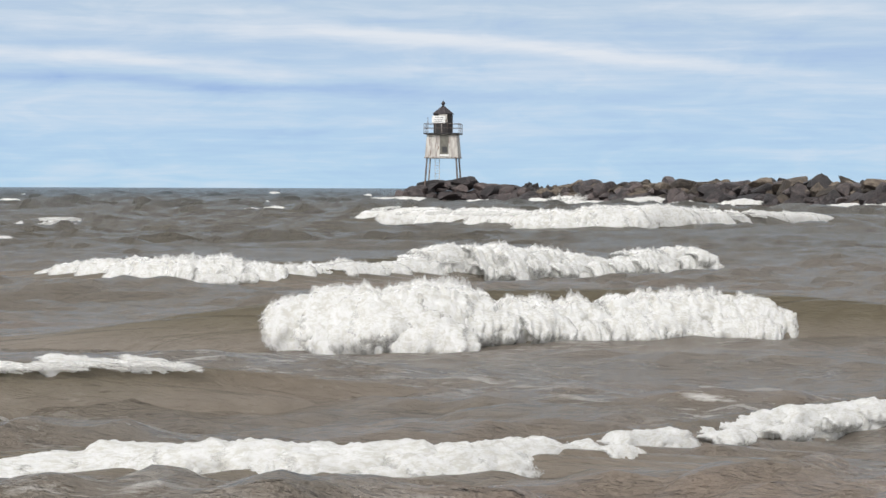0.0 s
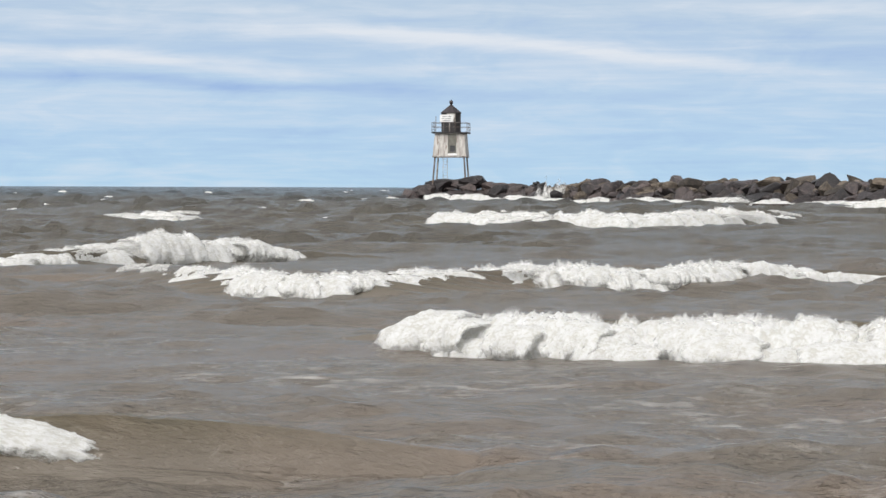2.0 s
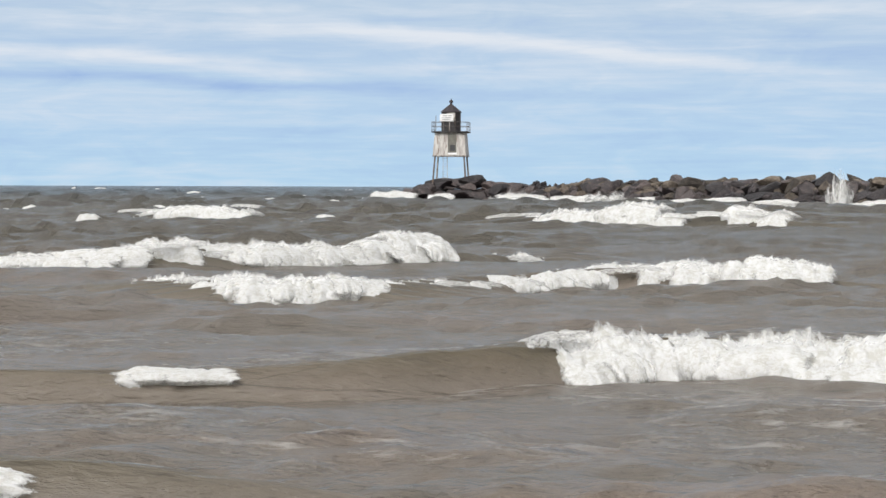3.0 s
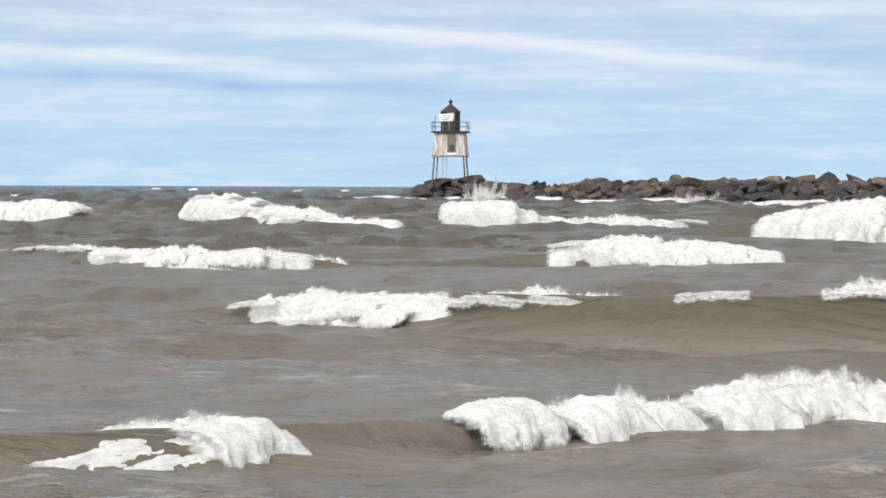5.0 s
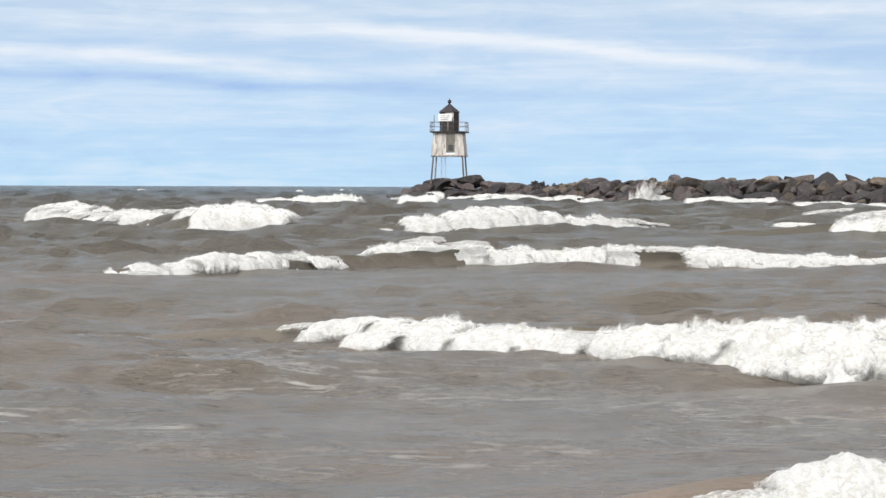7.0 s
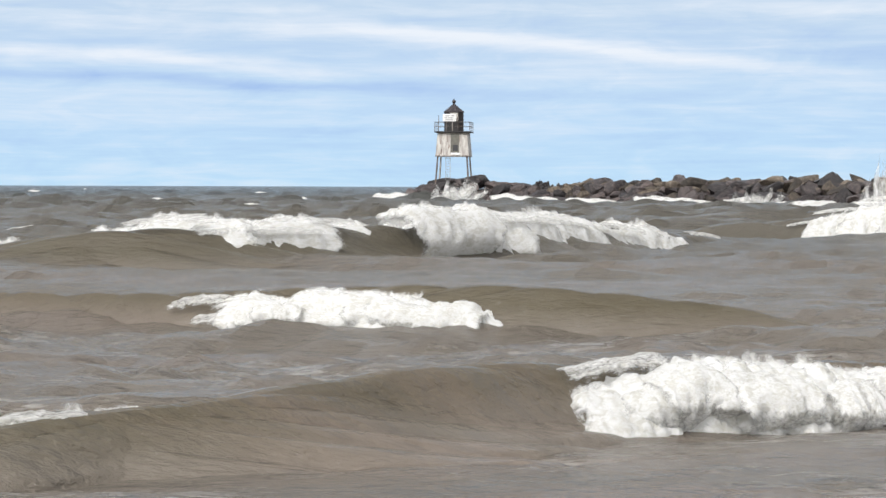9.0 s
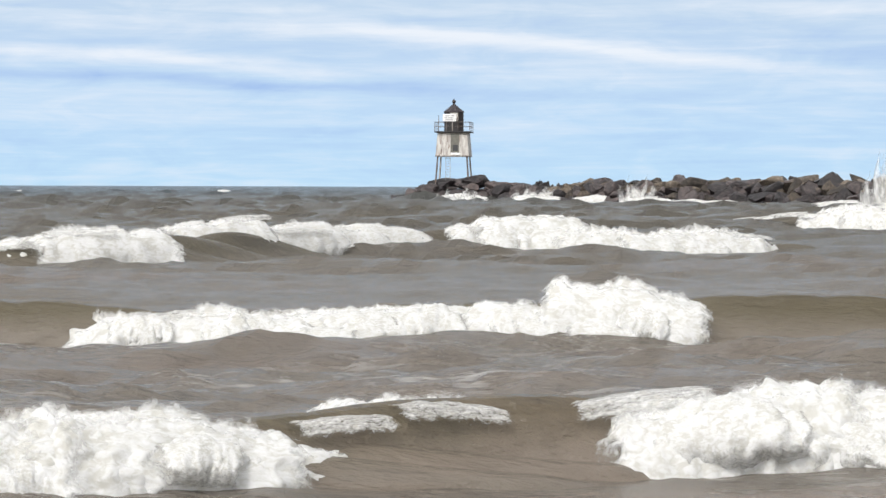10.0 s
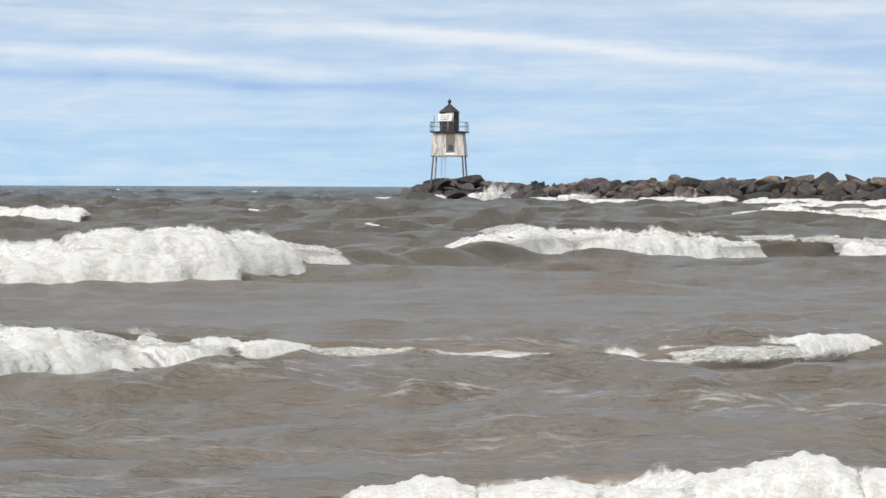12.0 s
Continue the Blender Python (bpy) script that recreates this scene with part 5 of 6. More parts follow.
outer_breaker.foam(11.5, (-11.81, 43.11, 0.83, 0.00), (-7.68, 42.80, 0.84, 0.01), (-5.98, 43.03, 1.08, 0.00), (-4.47, 44.37, 0.99, 0.08), (-4.04, 45.08, 0.96, 0.10), (-2.69, 48.19, 0.76, 0.11), (-1.59, 51.25, 0.59, 0.17))
outer_breaker.foam(11.5, (-1.27, 52.16, 1.10, 0.87), (0.15, 55.74, 1.11, 0.97))
outer_breaker.foam(11.5, (0.93, 57.30, 0.72, 0.47), (2.16, 59.16, 0.76, 0.10), (3.43, 60.48, 0.81, 0.03), (4.30, 61.23, 0.88, 0.00), (5.19, 62.01, 0.94, 0.02), (7.25, 64.18, 0.53, 0.25), (11.93, 68.90, 0.29, 0.03), (18.77, 70.14, 0.26, 0.00))
outer_breaker.foam(12, (-11.90, 43.56, 0.73, 0.00), (-7.45, 41.67, 0.77, 0.08), (-5.55, 41.44, 0.78, 0.00), (-4.84, 42.19, 1.24, 0.13), (-4.15, 43.42, 1.02, 0.29), (-3.04, 45.81, 0.90, 0.09), (-2.10, 47.78, 0.87, 0.00), (-1.01, 50.08, 0.45, 0.15))
outer_breaker.foam(12, (0.60, 53.63, 0.90, 0.67), (1.95, 56.06, 0.91, 0.19), (3.31, 57.72, 0.92, 0.06), (4.00, 58.34, 0.89, 0.00), (5.41, 59.40, 0.84, 0.04), (6.88, 60.53, 0.69, 0.08), (7.63, 61.15, 0.61, 0.19), (8.87, 62.13, 0.56, 0.36), (11.03, 63.43, 0.47, 0.02), (17.22, 64.18, 0.46, 0.00))
pier_breaker = Breaker(1.2, 7)
pier_breaker.foam(0, (28.45, 179.17, 0.61, 0.09), (31.40, 178.08, 0.79, 0.00), (47.86, 176.76, 0.79, 0.00))
pier_breaker.foam(0.5, (25.80, 162.01, 0.97, 0.35), (27.55, 157.87, 1.24, 0.00), (40.86, 151.92, 1.26, 0.00))
pier_breaker.foam(1, (21.29, 200.16, 1.21, 0.00), (23.10, 200.24, 1.53, 0.00), (26.74, 200.47, 0.55, 0.01))
pier_breaker.foam(1.5, (15.91, 110.16, 0.28, 0.08), (18.88, 109.03, 0.35, 0.00), (29.00, 108.35, 0.36, 0.00))
pier_breaker.foam(2, (25.88, 163.92, 0.53, 0.05), (28.30, 163.41, 1.09, 0.00), (43.54, 162.68, 1.10, 0.00))
pier_breaker.foam(3, (28.28, 179.11, 0.57, 0.09), (30.85, 178.15, 0.59, 0.00), (47.31, 176.76, 0.59, 0.00))
pier_breaker.foam(5, (9.90, 81.03, 0.63, 0.36), (10.72, 79.03, 1.01, 0.04), (11.43, 77.81, 1.47, 0.00), (13.22, 76.22, 1.57, 0.00), (20.29, 75.74, 1.57, 0.00))
pier_breaker.foam(5.5, (11.08, 76.38, 0.87, 0.36), (11.57, 75.13, 1.39, 0.04), (12.72, 73.18, 1.49, 0.00), (19.18, 71.47, 1.49, 0.00))
pier_breaker.foam(6, (12.09, 83.85, 0.69, 0.45), (12.71, 81.19, 1.34, 0.09), (13.67, 78.54, 1.38, 0.00), (20.35, 75.77, 1.39, 0.00))
pier_breaker.foam(6.5, (14.26, 95.19, 1.05, 0.35), (15.88, 91.22, 1.23, 0.00), (23.67, 88.15, 1.24, 0.00))
pier_breaker.foam(7, (11.45, 80.82, 0.31, 0.13), (12.30, 79.85, 1.27, 0.39), (13.67, 78.66, 1.24, 0.00), (20.75, 77.32, 1.25, 0.00))
pier_breaker.foam(9, (9.42, 84.31, 0.43, 0.25), (10.82, 80.61, 0.82, 0.24), (12.24, 78.06, 1.38, 0.01), (13.25, 77.00, 1.74, 0.00), (20.19, 75.77, 1.74, 0.00))
pier_breaker.foam(9.5, (10.89, 101.52, 0.58, 0.13), (13.21, 98.41, 0.85, 0.14), (14.75, 96.87, 1.41, 0.07), (16.48, 95.77, 1.42, 0.00), (25.26, 94.77, 1.43, 0.00))
pier_breaker.foam(10, (10.99, 101.41, 0.47, 0.09), (13.36, 99.49, 0.75, 0.17), (15.44, 98.47, 1.07, 0.00), (16.89, 98.17, 1.30, 0.03), (26.51, 99.47, 1.30, 0.01))
pier_breaker.foam(10.5, (12.13, 97.70, 0.96, 0.02), (14.18, 97.48, 0.75, 0.01), (16.74, 97.31, 1.20, 0.00), (25.91, 97.20, 1.20, 0.00))
pier_breaker.foam(11, (11.56, 99.05, 0.84, 0.13), (12.59, 98.36, 1.24, 0.07), (14.03, 97.65, 0.94, 0.00), (16.74, 97.04, 0.92, 0.00), (25.94, 97.15, 0.91, 0.00))
pier_breaker.foam(11.5, (13.05, 107.05, 0.96, 0.10), (18.10, 104.49, 0.86, 0.00), (27.80, 103.88, 0.86, 0.00))
pier_breaker.foam(12, (12.80, 115.02, 0.44, 0.13), (14.22, 113.93, 0.97, 0.07), (15.40, 113.21, 0.93, 0.01), (19.45, 111.90, 0.80, 0.00), (29.93, 111.55, 0.80, 0.00))
bar_breaker = Breaker(1.2, 8)
bar_breaker.swell(0, (-42.61, 354.78, 0.07, 0.00), (1.35, 374.77, 0.14, 0.06))
bar_breaker.swell(4.4, (-34.07, 276.81, 0.06, 0.00), (0.18, 288.74, 0.11, 0.05))
bar_breaker.foam(5, (-12.12, 260.31, 0.58, 0.05), (-8.03, 260.60, 0.65, 0.00))
bar_breaker.swell(5, (-28.97, 259.21, 0.29, 0.00), (-12.12, 260.31, 0.46, 0.05))
bar_breaker.foam(6, (-24.73, 227.16, 0.46, 0.06), (-20.98, 225.34, 1.20, 0.05), (-17.82, 223.85, 1.21, 0.04), (-13.69, 222.11, 0.88, 0.03))
bar_breaker.foam(6, (-11.65, 221.38, 0.64, 0.04), (-9.13, 220.60, 1.94, 0.03), (-6.63, 219.98, 1.26, 0.02), (-1.68, 219.16, 0.88, 0.00))
bar_breaker.foam(7, (-15.34, 203.60, 0.71, 0.07), (-12.49, 201.97, 0.72, 0.06), (-8.77, 200.02, 1.29, 0.05), (-6.94, 199.20, 0.94, 0.04))
bar_breaker.foam(7, (-4.68, 198.34, 0.68, 0.06), (-2.45, 197.67, 1.14, 0.02), (-0.67, 197.26, 0.79, 0.00))
bar_breaker.swell(8.2, (-19.25, 171.27, 0.15, 0.00), (-0.62, 174.82, 0.19, 0.03))
distant_breaker = Breaker(1.1, 9)
distant_breaker.swell(0, (-92.05, 339.92, 0.08, 0.00), (-60.07, 340.69, 0.07, 0.00), (-45.08, 343.25, 0.11, 0.04))
distant_breaker.swell(10, (-55.83, 202.99, 0.09, 0.00), (-36.71, 203.26, 0.09, 0.00), (-27.69, 204.16, 0.11, 0.02))
distant_breaker.foam(11, (-33.90, 123.43, 0.58, 0.00), (-22.25, 123.52, 0.58, 0.00), (-21.15, 123.56, 0.22, 0.00))
distant_breaker.swell(11, (-21.15, 123.56, 0.33, 0.00), (-18.11, 123.71, 0.23, 0.01))
distant_breaker.foam(12, (-31.33, 114.65, 0.79, 0.02), (-19.24, 107.61, 0.84, 0.12), (-17.71, 107.15, 0.66, 0.00), (-16.49, 107.04, 1.12, 0.03), (-15.66, 107.10, 0.62, 0.07))
near_breaker.build("wave", "spent foamy wave running up the shallows")
low_swell.build("wave", "low brown unbroken swell near the shore")
first_breaker.build("wave", "brown breaker with a thick white foam front")
second_breaker.build("wave", "long brown breaker with ragged white foam along its crest")
third_breaker.build("wave", "grey-brown wave breaking in white patches off the shore")
outer_breaker.build("wave", "far grey wave breaking white over the outer bar")
bar_breaker.build("wave", "far low breaker white over the bar beside the light tower")
distant_breaker.build("wave", "distant wave breaking in one white patch")
pier_breaker.build("wave", "white surf running along the rock breakwater")
BREAKERS = [near_breaker, low_swell, first_breaker, second_breaker, third_breaker, outer_breaker, bar_breaker, distant_breaker, pier_breaker]


def build_whitecaps():
    """Small crests that come and go on the far lake."""
    rng = random.Random(31)
    caps = []
    for i in range(250):
        d = 110 * (8.0 ** (rng.random() ** 1.3))
        x = rng.uniform(-0.182, 0.175) * d
        if x > -0.02 * d - 4 and d > 150:
            x = -abs(x) - 0.02 * d - 4
        w, h = rng.uniform(0.4, 1.2) * (0.8 + d / 600), rng.uniform(0.3, 0.6) * (0.9 + d / 900)
        ob = new("whitecap", rng.choice(FOAM_CAPS))
        tagged(ob, "small white crest on the open lake", "whitecap", "whitecaps on the lake")
        ob.scale = (w, h * 1.2, h)
        caps.append((ob, x, d, h, rng.uniform(-2, 13), rng.uniform(0.9, 2.2), rng.uniform(-10, 10)))
    return caps


WHITECAPS = build_whitecaps()


# ---- breakwater ----
def rock_mesh(seed, peak=0.0):
    rng = random.Random(seed)
    noise.seed_set(seed + 60)
    bm = bmesh.new()
    bmesh.ops.create_icosphere(bm, subdivisions=3, radius=1.0)
    cuts = []
    for _ in range(11):
        n = Vector((rng.gauss(0, 1), rng.gauss(0, 1), rng.gauss(0, 1))).normalized()
        cuts.append((n, rng.uniform(0.34, 0.7)))
    for v in bm.verts:
        for n, d in cuts:
            over = v.co.dot(n) - d
            if over > 0:
                v.co -= n * over * 0.97
        q = v.co + Vector((seed * 3.0, 0, 0))
        v.co *= 1.36 + 0.09 * noise.noise(q * 1.7) + 0.08 * noise.noise(q * 4.5) + 0.07 * noise.noise(q * 10)
        if peak and v.co.z > 0:
            v.co.x *= max(0.1, 1 - peak * v.co.z) ** 1.7
            v.co.y *= max(0.1, 1 - peak * v.co.z) ** 1.2
    me = bpy.data.meshes.new("boulder")
    bm.to_mesh(me)
    bm.free()
    return me


BREAKWATER = [(-4.4, 280.5), (8.0, 276.0), (19.0, 254.0), (28.0, 224.0), (36.5, 186.0), (47.0, 140.0)]


def along(s):
    """The place and the seaward normal at s metres along the breakwater's middle."""
    for (x0, y0), (x1, y1) in zip(BREAKWATER, BREAKWATER[1:]):
        l = math.hypot(x1 - x0, y1 - y0)
        if s <= l or (x1, y1) == BREAKWATER[-1]:
            a = s / l
            return Vector((x0 + (x1 - x0) * a, y0 + (y1 - y0) * a, 0)), Vector(((y1 - y0) / l, -(x1 - x0) / l, 0))
        s -= l


def build_breakwater():
    root = tagged(new("breakwater"), "long breakwater of piled dark and tan boulders", "breakwater")
    rng = random.Random(8)
    shapes = [rock_mesh(s) for s in range(10)]
    wet, dry = [], []
    for me in shapes:
        a = me
        a.materials.append(ROCK_WET)
        b = me.copy()
        b.materials.clear()
        b.materials.append(ROCK_DRY)
        wet.append(a), dry.append(b)
    peaked = rock_mesh(40, 0.62)
    peaked.materials.append(ROCK_WET)
    verts = []
    prof = ((-5.2, -1.2), (-3.6, 0.5), (-1.9, 1.55), (1.6, 1.6), (3.4, 0.5), (5.2, -1.2))
    n = 70
    for i in range(n):
        p, q = along(149 * i / (n - 1) - 1)
        low = 1.0 if i > 5 else 0.35 + 0.13 * i
        for o, z in prof:
            verts.append(p + q * (-o) * (0.75 + 0.25 * low) + Vector((0, 0, z * low - 0.1 + rng.uniform(-0.15, 0.15))))
    core = new("rubble_core", mesh_of("rubble_core", verts, grid_faces(n, 6), ROCK_WET, False))
    core.parent = root
    s = 0.0
    count = 0
    while s < 116:
        p, q = along(s)
        head = min(1.06, 0.55 + s / 8) * (1 + 0.16 * min(1, max(0, s - 22) / 6) - 0.36 * math.exp(-((s - 19.0) / 3.0) ** 2) + 0.22 * math.exp(-((s - 8.0) / 4.0) ** 2))
        for row, (o, z, r) in enumerate(((4.4, 0.0, 1.0), (3.5, 0.65, 1.0), (2.4, 1.2, 0.95), (1.0, 1.62, 1.0))):
            if count >= 360:
                continue
            slab = row == 3 or rng.random() < 0.35
            k = (rng.uniform(0.45, 0.85) if rng.random() < 0.65 else rng.uniform(0.85, 1.3)) * r
            tan = s > 24 and rng.random() < (0.05, 0.14, 0.4, 0.65)[row]
            ob = new("boulder", rng.choice(dry if tan else wet))
            ob.parent = root
            t = (along(s + 1)[0] - p).normalized()
            at = p + q * (o + rng.uniform(-0.4, 0.4)) + t * rng.uniform(-0.7, 0.7)
            lean = 0.14 if slab else 0.4
            heading = math.atan2(t.y, t.x) + rng.uniform(-0.5, 0.5) if slab else rng.uniform(0, 6.3)
            ob.matrix_basis = Matrix.LocRotScale((at.x, at.y, z * head + rng.uniform(-0.12, 0.12) - 0.1), Euler([rng.uniform(-lean, lean), rng.uniform(-lean, lean), heading]),
                                                 (k * rng.uniform(1.4, 2.1), k * rng.uniform(1.0, 1.3), k * rng.uniform(0.5, 0.66)) if slab else (k * rng.uniform(1.0, 1.4), k * rng.uniform(0.85, 1.1), k * rng.uniform(0.6, 0.85)))
            count += 1
        s += rng.uniform(1.05, 1.65)
    # small broken stones packed between the boulders
    bm = bmesh.new()
    bmesh.ops.create_icosphere(bm, subdivisions=1, radius=1.0)
    ball = [v.co.copy() for v in bm.verts]
    tris = [tuple(v.index for v in f.verts) for f in bm.faces]
    bm.free()
    sv, sf = [], []
    for _ in range(2000):
        p, q = along(rng.uniform(0, 118))
        o = rng.uniform(0.2, 5.0)
        k = rng.uniform(0.16, 0.46)
        e = Euler((rng.uniform(0, 6), rng.uniform(0, 6), rng.uniform(0, 6))).to_matrix()
        at = p + q * o + Vector((0, 0, 1.95 - 0.44 * o + rng.uniform(-0.3, 0.15)))
        if p.x < 6:
            at.z = at.z * 0.6
        b = len(sv)
        for c in ball:
            sv.append(at + e @ Vector((c.x * k * rng.uniform(1.0, 1.6), c.y * k * rng.uniform(0.6, 1.0), c.z * k * rng.uniform(0.5, 0.9))))
        sf += [tuple(b + i for i in t) for t in tris]
    rubble = new("rubble", mesh_of("rubble", sv, sf, ROCK_WET, False))
    rubble.parent = root
    tagged(rubble, "small broken dark stones", kind="stuff")
    # the tall dark rock, the pale one beside it and the small cap stone
    for x, y, z, k, which in ((30.6, 202.8, 1.95, (1.25, 1.0, 1.2), peaked), (32.6, 202.6, 2.15, (0.95, 0.8, 0.6), dry[5]), (29.4, 218.5, 2.35, (0.5, 0.45, 0.36), wet[6]),
                              (2.9, 276.0, 2.15, (0.8, 0.7, 0.6), wet[2])):
        ob = new("boulder", which)
        ob.parent = root
        ob.matrix_basis = Matrix.LocRotScale((x, y, z), Euler((0.2, 0.3, x)), k)
    return root


build_breakwater()


# ---- light tower ----
def build_tower():
    T = tagged(new("light_tower"), "weathered white harbour light tower on four steel legs with black lantern", "lighthouse")
    T.matrix_basis = pose(0.0, 279.0, 1.9, 0, 0, -6)
    z_leg, z_house0, z_house1, z_deck = 0.0, 3.15, 5.7, 5.72
    for sx in (-1, 1):
        for sy in (-1, 1):
            leg = part("leg", rod((sx * 1.86, sy * 1.86, -0.4), (sx * 1.60, sy * 1.60, z_house0 + 0.1), 0.10, 0.09), LEG_PAINT if sy > 0 else STEEL, T)
            part("foot", box((0.5, 0.5, 0.2), (sx * 1.84, sy * 1.84, -0.2), 0.02), STEEL, leg)
    # the tapered watch room
    w0, w1 = 1.85, 1.64
    bm = bmesh.new()
    lo = [bm.verts.new((x * w0, y * w0, z_house0)) for x, y in ((-1, -1), (1, -1), (1, 1), (-1, 1))]
    hi = [bm.verts.new((x * w1, y * w1, z_house1)) for x, y in ((-1, -1), (1, -1), (1, 1), (-1, 1))]
    bm.faces.new(lo[::-1]), bm.faces.new(hi)
    for i in range(4):
        bm.faces.new((lo[i], lo[(i + 1) % 4], hi[(i + 1) % 4], hi[i]))
    bmesh.ops.bevel(bm, geom=bm.edges[:], offset=0.03, segments=1, affect="EDGES")
    house = part("watch_room", bm, WHITE_PAINT, T, "weathered white painted steel watch room with rust stains")
    lean = math.degrees(math.atan((w0 - w1) / (z_house1 - z_house0)))

    def on_front(x, z, out=0.0):
        return Vector((x, -(w0 + (w1 - w0) * (z - z_house0) / (z_house1 - z_house0)) - out, z))
    turn = Matrix.Rotation(radians(-lean), 4, "X")
    door = part("door", box((0.95, 0.06, 2.15), on_front(0.30, 4.52, 0.02), 0.015, turn=turn), DOOR_PAINT, house, "grey-green weathered steel door")
    part("window", box((0.55, 0.03, 0.66), on_front(0.36, 4.0, 0.06), 0.01, turn=turn), GLASS_DARK, door, "dark window")
    for x, z, sx, sz in ((-0.22, 4.52, 0.07, 2.3), (0.82, 4.52, 0.07, 2.3), (0.30, 5.66, 1.1, 0.07)):
        part("door_frame", box((sx, 0.09, sz), on_front(x, z, 0.03), turn=turn), WHITE_PAINT, house)
    part("threshold", box((1.0, 0.16, 0.22), on_front(0.34, 3.36, 0.05), turn=turn), SIGN_WHITE, house, "pale patch under the door")
    for x in (-1.18, -0.55, 1.18):
        part("panel_seam", box((0.045, 0.03, 2.46), on_front(x, 4.42, 0.008), turn=turn), LEG_PAINT, house)
    part("bottom_beam", box((3.78, 3.78, 0.14), (0, 0, z_house0 - 0.03), 0.02), LEG_PAINT, house)
    # ladder
    ladder = tagged(part("ladder", rod((-0.75, -1.35, -0.1), (-0.75, -1.30, 3.2), 0.03, sides=6), LEG_PAINT, T), "thin steel ladder")
    part("rail", rod((-0.27, -1.35, -0.1), (-0.27, -1.30, 3.2), 0.03, sides=6), LEG_PAINT, ladder)
    for i in range(10):
        z = 0.15 + 0.3 * i
        part("rung", rod((-0.75, -1.33, z), (-0.27, -1.33, z), 0.018, sides=5), LEG_PAINT, ladder)
    # gallery
    part("gallery_deck", box((3.98, 3.98, 0.14), (0, 0, z_deck + 0.05), 0.02), BLACK_PAINT, T, "dark steel gallery deck")
    z0 = z_deck + 0.12
    e = 1.94
    for i in range(4):
        for sy in (-1, 1):
            x = -e + 2 * e * i / 3
            part("railing_post", rod((x, sy * e, z0), (x, sy * e, z0 + 1.05), 0.03, sides=6), STEEL, T)
        if 0 < i < 3:
            for sx in (-1, 1):
                part("railing_post", rod((sx * e, -e + 2 * e * i / 3, z0), (sx * e, -e + 2 * e * i / 3, z0 + 1.05), 0.03, sides=6), STEEL, T)
    for h in (0.55, 1.03):
        for a, b in (((-e, -e), (e, -e)), ((-e, e), (e, e)), ((-e, -e), (-e, e)), ((e, -e), (e, e))):
            part("railing_bar", rod((*a, z0 + h), (*b, z0 + h), 0.024, sides=6), STEEL, T)
    part("antenna_pole", rod((-1.5, -1.8, z0), (-1.5, -1.8, z0 + 1.75), 0.035, sides=6), STEEL, T)
    # lantern
    lantern = part("lantern_wall", prism(8, 1.12, 1.12, z0, z0 + 2.12, 22.5), BLACK_PAINT, T, "black octagonal lantern")
    part("lantern_door", box((0.72, 0.05, 1.55), (-0.55, -1.03, z0 + 0.82), 0.01), GLASS_DARK, lantern)
    part("door_post", box((0.09, 0.08, 1.5), (-0.06, -1.07, z0 + 0.78)), LEG_PAINT, lantern)
    part("lantern_panel", box((0.92, 0.04, 0.86), (0.12, -1.06, z0 + 1.62), 0.01), LEG_PAINT, lantern, "pale weathered lantern panel")
    sign = part("sign", box((1.5, 0.05, 0.80), (-0.38, -1.16, z0 + 1.52), 0.01), SIGN_WHITE, lantern, "white notice board with faded writing")
    for x, z, w, h in ((-0.58, 1.72, 0.5, 0.10), (-0.03, 1.72, 0.34, 0.10), (-0.78, 1.50, 0.3, 0.08), (-0.23, 1.50, 0.6, 0.08), (-0.43, 1.30, 0.9, 0.07)):
        part("writing", box((w, 0.02, h), (x, -1.195, z0 + z)), SIGN_GREY, sign)
    part("eave", prism(8, 1.2, 1.2, z0 + 2.10, z0 + 2.20, 22.5), ROOF_PAINT, T)
    part("roof", prism(8, 1.19, 0.16, z0 + 2.20, z0 + 3.02, 22.5), ROOF_PAINT, T, "dark eight-sided metal roof")
    bm = bmesh.new()
    bmesh.ops.create_uvsphere(bm, u_segments=14, v_segments=9, radius=0.22, matrix=Matrix.Translation((0, 0, z0 + 3.32)))
    rod((0, 0, z0 + 3.0), (0, 0, z0 + 3.2), 0.13, 0.09, 10, bm)
    rod((0, 0, z0 + 3.5), (0, 0, z0 + 3.68), 0.05, 0.02, 8, bm)
    part("finial", bm, ROOF_PAINT, T, "ball finial", True)
    return T


build_tower()


def build_sheet_pile():
    """A low run of corrugated steel at the waterline."""
    verts = []
    n = 61
    for i in range(n):
        x = 6.0 * i / (n - 1)
        d = 0.16 * max(-1, min(1, 1.6 * math.sin(x * 9)))
        verts += [(x, d, -1.0), (x, d, 0.42), (x, d + 0.06, 0.42), (x, d + 0.06, -1.0)]
    ob = new("sheet_pile_wall", mesh_of("sheet_pile_wall", verts, grid_faces(n, 4), RUST, False))
    ob.matrix_basis = pose(23.6, 203.0, 0, 0, 0, -50)
    return tagged(ob, "low corrugated rusty steel piling at the foot of the rocks", "sheet piling")


build_sheet_pile()


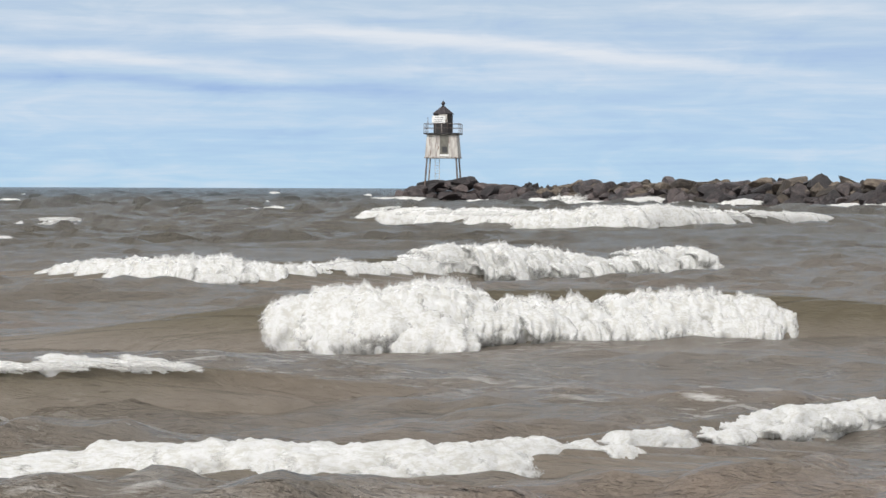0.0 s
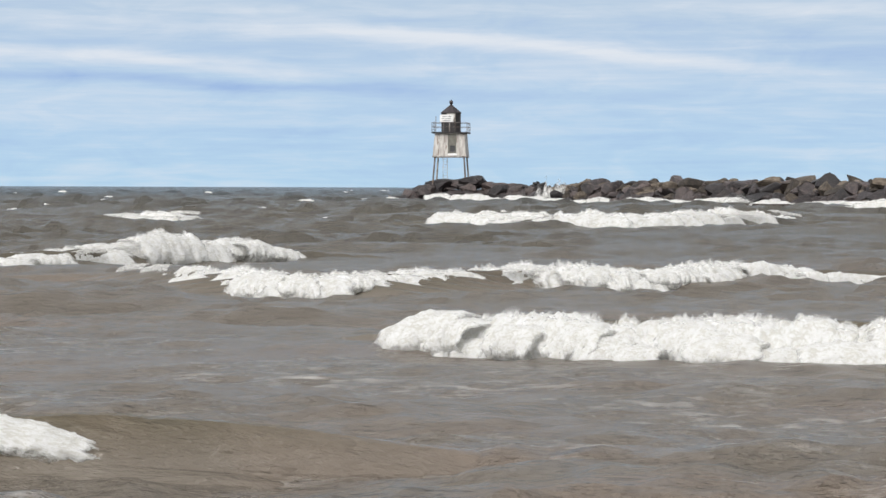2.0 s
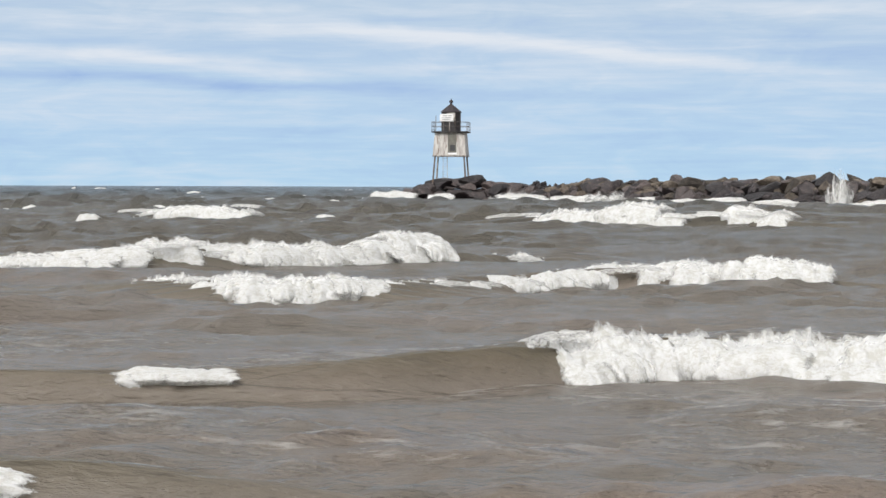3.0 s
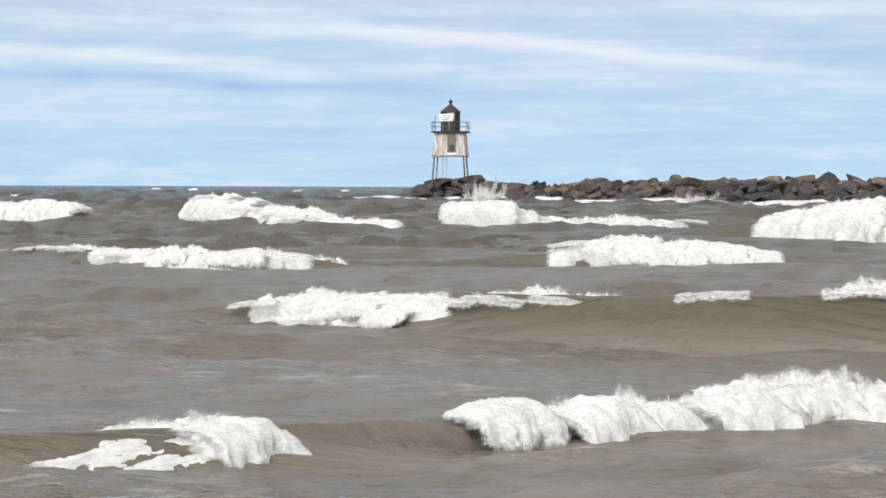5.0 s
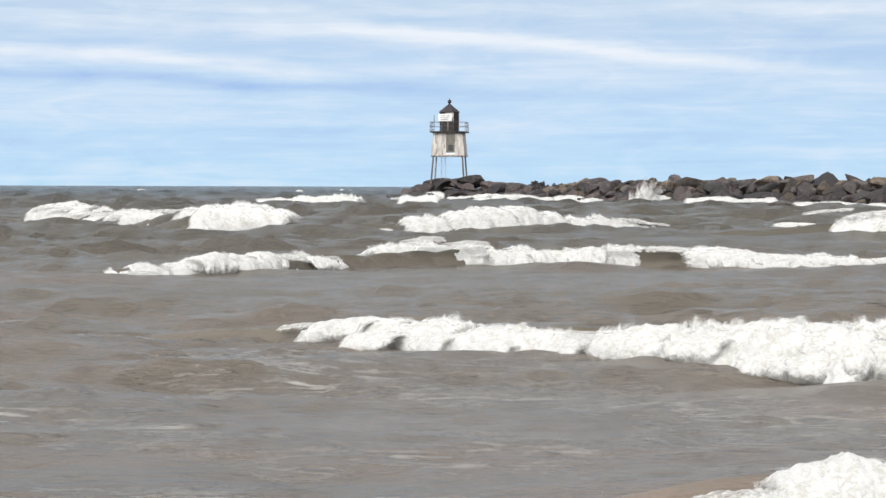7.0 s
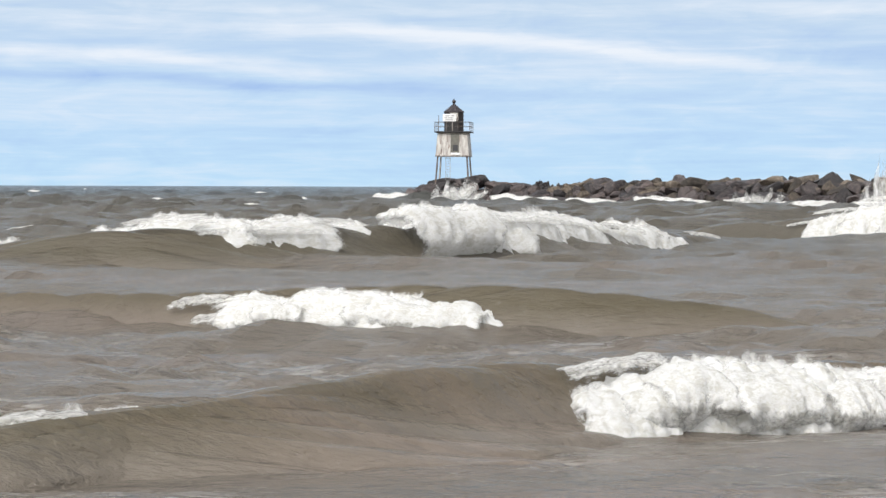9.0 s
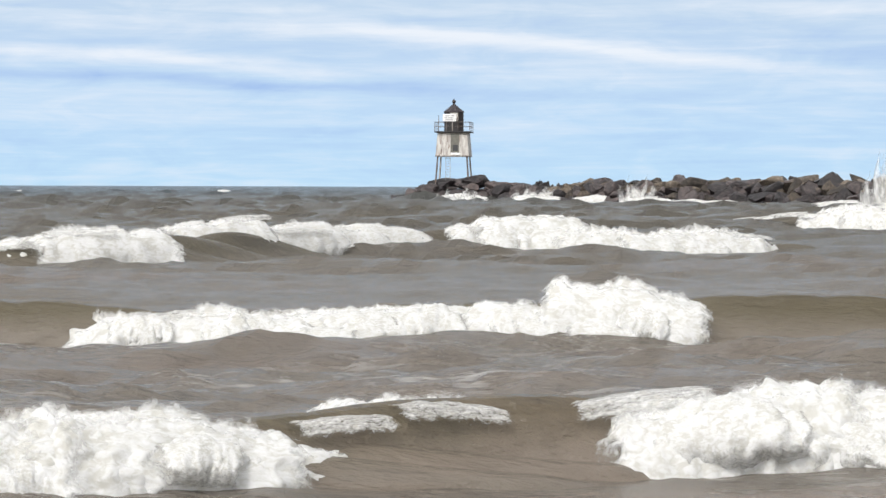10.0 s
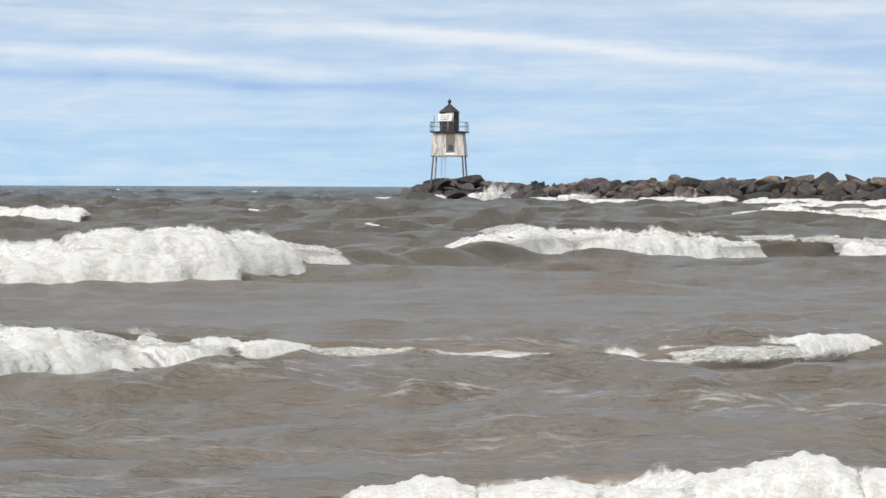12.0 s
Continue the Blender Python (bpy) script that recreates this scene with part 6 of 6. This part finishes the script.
# ---- spray against the rocks ----
def spray_mesh(seed):
    """A burst of spray: a ragged flaring plume, 1 high, torn ever thinner towards its top."""
    noise.seed_set(seed + 200)
    off = Vector((seed * 5.1, 2.0, 9.0))
    verts, thin = [], []
    na, nz = 41, 18
    for i in range(na):
        a = 2 * math.pi * i / (na - 1)
        ring = Vector((math.cos(a) * 2, math.sin(a) * 2, 0))
        jet = 0.62 + 0.6 * noise.noise(ring * 0.6 + off) + 0.22 * noise.noise(ring * 1.7 + off)
        for j in range(nz):
            v = j / (nz - 1)
            w = 0.55 + 0.5 * v - 0.35 * v * v
            wob = 0.22 * noise.noise(ring * 0.9 + Vector((0, 0, v * 4)) + off) + 0.1 * noise.noise(ring * 2.5 + Vector((0, 0, v * 9)) + off)
            verts.append((math.cos(a) * (w + wob) + 0.25 * v * v, math.sin(a) * (w + wob) * 0.45, v * max(0.25, jet) * 1.15))
            thin.append(0.56 + 0.5 * v)
    b = len(verts)
    for i in range(na):
        for j in range(nz):
            x, y, z = verts[i * nz + j]
            verts.append((x * 0.55 + 0.05, y * 0.55, z * 1.25 + 0.12))
            thin.append(0.5 + 0.6 * j / (nz - 1))
    return lace_mesh("spray", verts, grid_faces(na, nz) + grid_faces(na, nz, b), thin)


SPRAY_SHAPES = [spray_mesh(s) for s in range(4)]


def spray(x, y, width, height, shape):
    ob = new("spray_burst", SPRAY_SHAPES[shape])
    ob.scale = (width * 1.15, width, height * 1.2)
    ob.location = (x, y, -height - 0.5)
    return tagged(ob, "burst of white spray thrown up against the rocks", "spray", "bursts of spray")


# place, width, height and the time at which each burst stands highest
BURSTS = [(spray(x, y, w, h, i % 4), x, y, h * 1.2, t) for i, (x, y, w, h, t) in enumerate((
    (10.5, 262.0, 2.2, 1.9, 2.0), (28.5, 185.0, 1.2, 2.6, 3.0), (3.4, 262.0, 2.6, 2.4, 5.4), (18.0, 233.0, 1.8, 2.2, 6.7),
    (0.2, 262.0, 3.2, 1.9, 9.3), (30.9, 180.0, 2.2, 4.2, 9.5), (17.0, 236.0, 2.0, 1.9, 10.1), (4.4, 262.0, 2.4, 2.0, 12.0),
    (1.6, 262.0, 1.6, 1.9, 0.9), (14.6, 240.0, 1.8, 1.7, 11.2), (21.0, 225.0, 2.0, 1.8, 11.4),
    (6.5, 262.0, 3.0, 1.2, 6.3), (12.5, 252.0, 3.0, 1.1, 0.4), (24.0, 212.0, 2.6, 1.3, 1.4), (22.0, 222.0, 3.0, 1.0, 5.0), (25.5, 206.0, 2.4, 1.4, 6.0),
    (8.5, 262.0, 3.2, 1.2, 9.8), (13.0, 250.0, 2.8, 1.0, 12.0), (25.0, 208.0, 2.4, 1.2, 9.0), (6.0, 262.0, 2.8, 1.1, 3.2), (16.0, 240.0, 2.8, 1.2, 4.1),
    (7.0, 262.0, 2.6, 1.2, 7.9), (9.5, 262.0, 2.8, 1.1, 11.0), (19.5, 228.0, 2.4, 1.3, 8.2), (15.0, 243.0, 2.6, 1.0, 2.6)))]



def build_surf():
    """White wash that rises and sinks along the foot of the rocks."""
    rng = random.Random(17)
    made = []
    s = -3.0
    while s < 118:
        p, q = along(max(0.0, s))
        at = p + q * rng.uniform(5.6, 8.2)
        w, h = rng.uniform(1.6, 3.4), rng.uniform(0.5, 1.15)
        ob = new("surf", rng.choice(FOAM_FAR if rng.random() < 0.5 else FOAM_TORN))
        tagged(ob, "white surf washing over the foot of the rocks", "surf", "surf along the breakwater")
        ob.scale = (w, h * 1.5, h)
        made.append((ob, at.x, at.y, h, rng.uniform(0, 6.3), rng.uniform(1.1, 1.9), rng.uniform(-14, 14)))
        s += rng.uniform(1.6, 3.6)
    return made


SURF = build_surf()
SKY = build_sky()
LAKE = build_water()
build_ground()


def rise_and_fall(t0, up, down, low, high):
    """Heights from 0 to 12 s of what comes up out of the water, stands highest at t0 and sinks again."""
    knots = (t0 - up, t0, t0 + down)
    times = sorted({0.0, 12.0, *(round(t, 2) for t in knots if 0 < t < 12)})
    return [(t, float(np.interp(t, knots, (low, high, low)))) for t in times]


def motions():
    walk(SKY, [(0, pose(0, 0, 0)), (12, pose(0, 0, 0, 0, 0, -0.72))])
    walk(LAKE, [(0, pose(0, 0, 0)), (12, pose(0, -24, 0))])
    for w in BREAKERS:
        w.move()
    for ob, x, d, h, t0, life, turn in WHITECAPS:
        rows = rise_and_fall(t0, life, life, -1.8 * h, 0.1)
        walk(ob, [(t, pose(x, d - 3.0 * t, z, 0, 0, turn)) for t, z in rows])
    for ob, x, y, h, ph, speed, turn in SURF:
        walk(ob, [(t, pose(x + 0.5 * math.sin(ph + t), y - 0.6 * math.sin(ph + speed * t), h * (0.75 * math.sin(ph + speed * t) - 0.65), 0, 0, turn)) for t in np.arange(0, 12.1, 0.75).tolist()])
    for ob, x, y, h, t0 in BURSTS:
        knots, heights = (t0 - 0.9, t0 - 0.35, t0 + 0.3, t0 + 1.3), (-h - 0.5, 0.0, 0.1, -h - 0.5)
        times = sorted({0.0, 12.0, *(round(t, 2) for t in knots if 0 < t < 12)})
        walk(ob, [(t, pose(x, y, float(np.interp(t, knots, heights)))) for t in times])


motions()
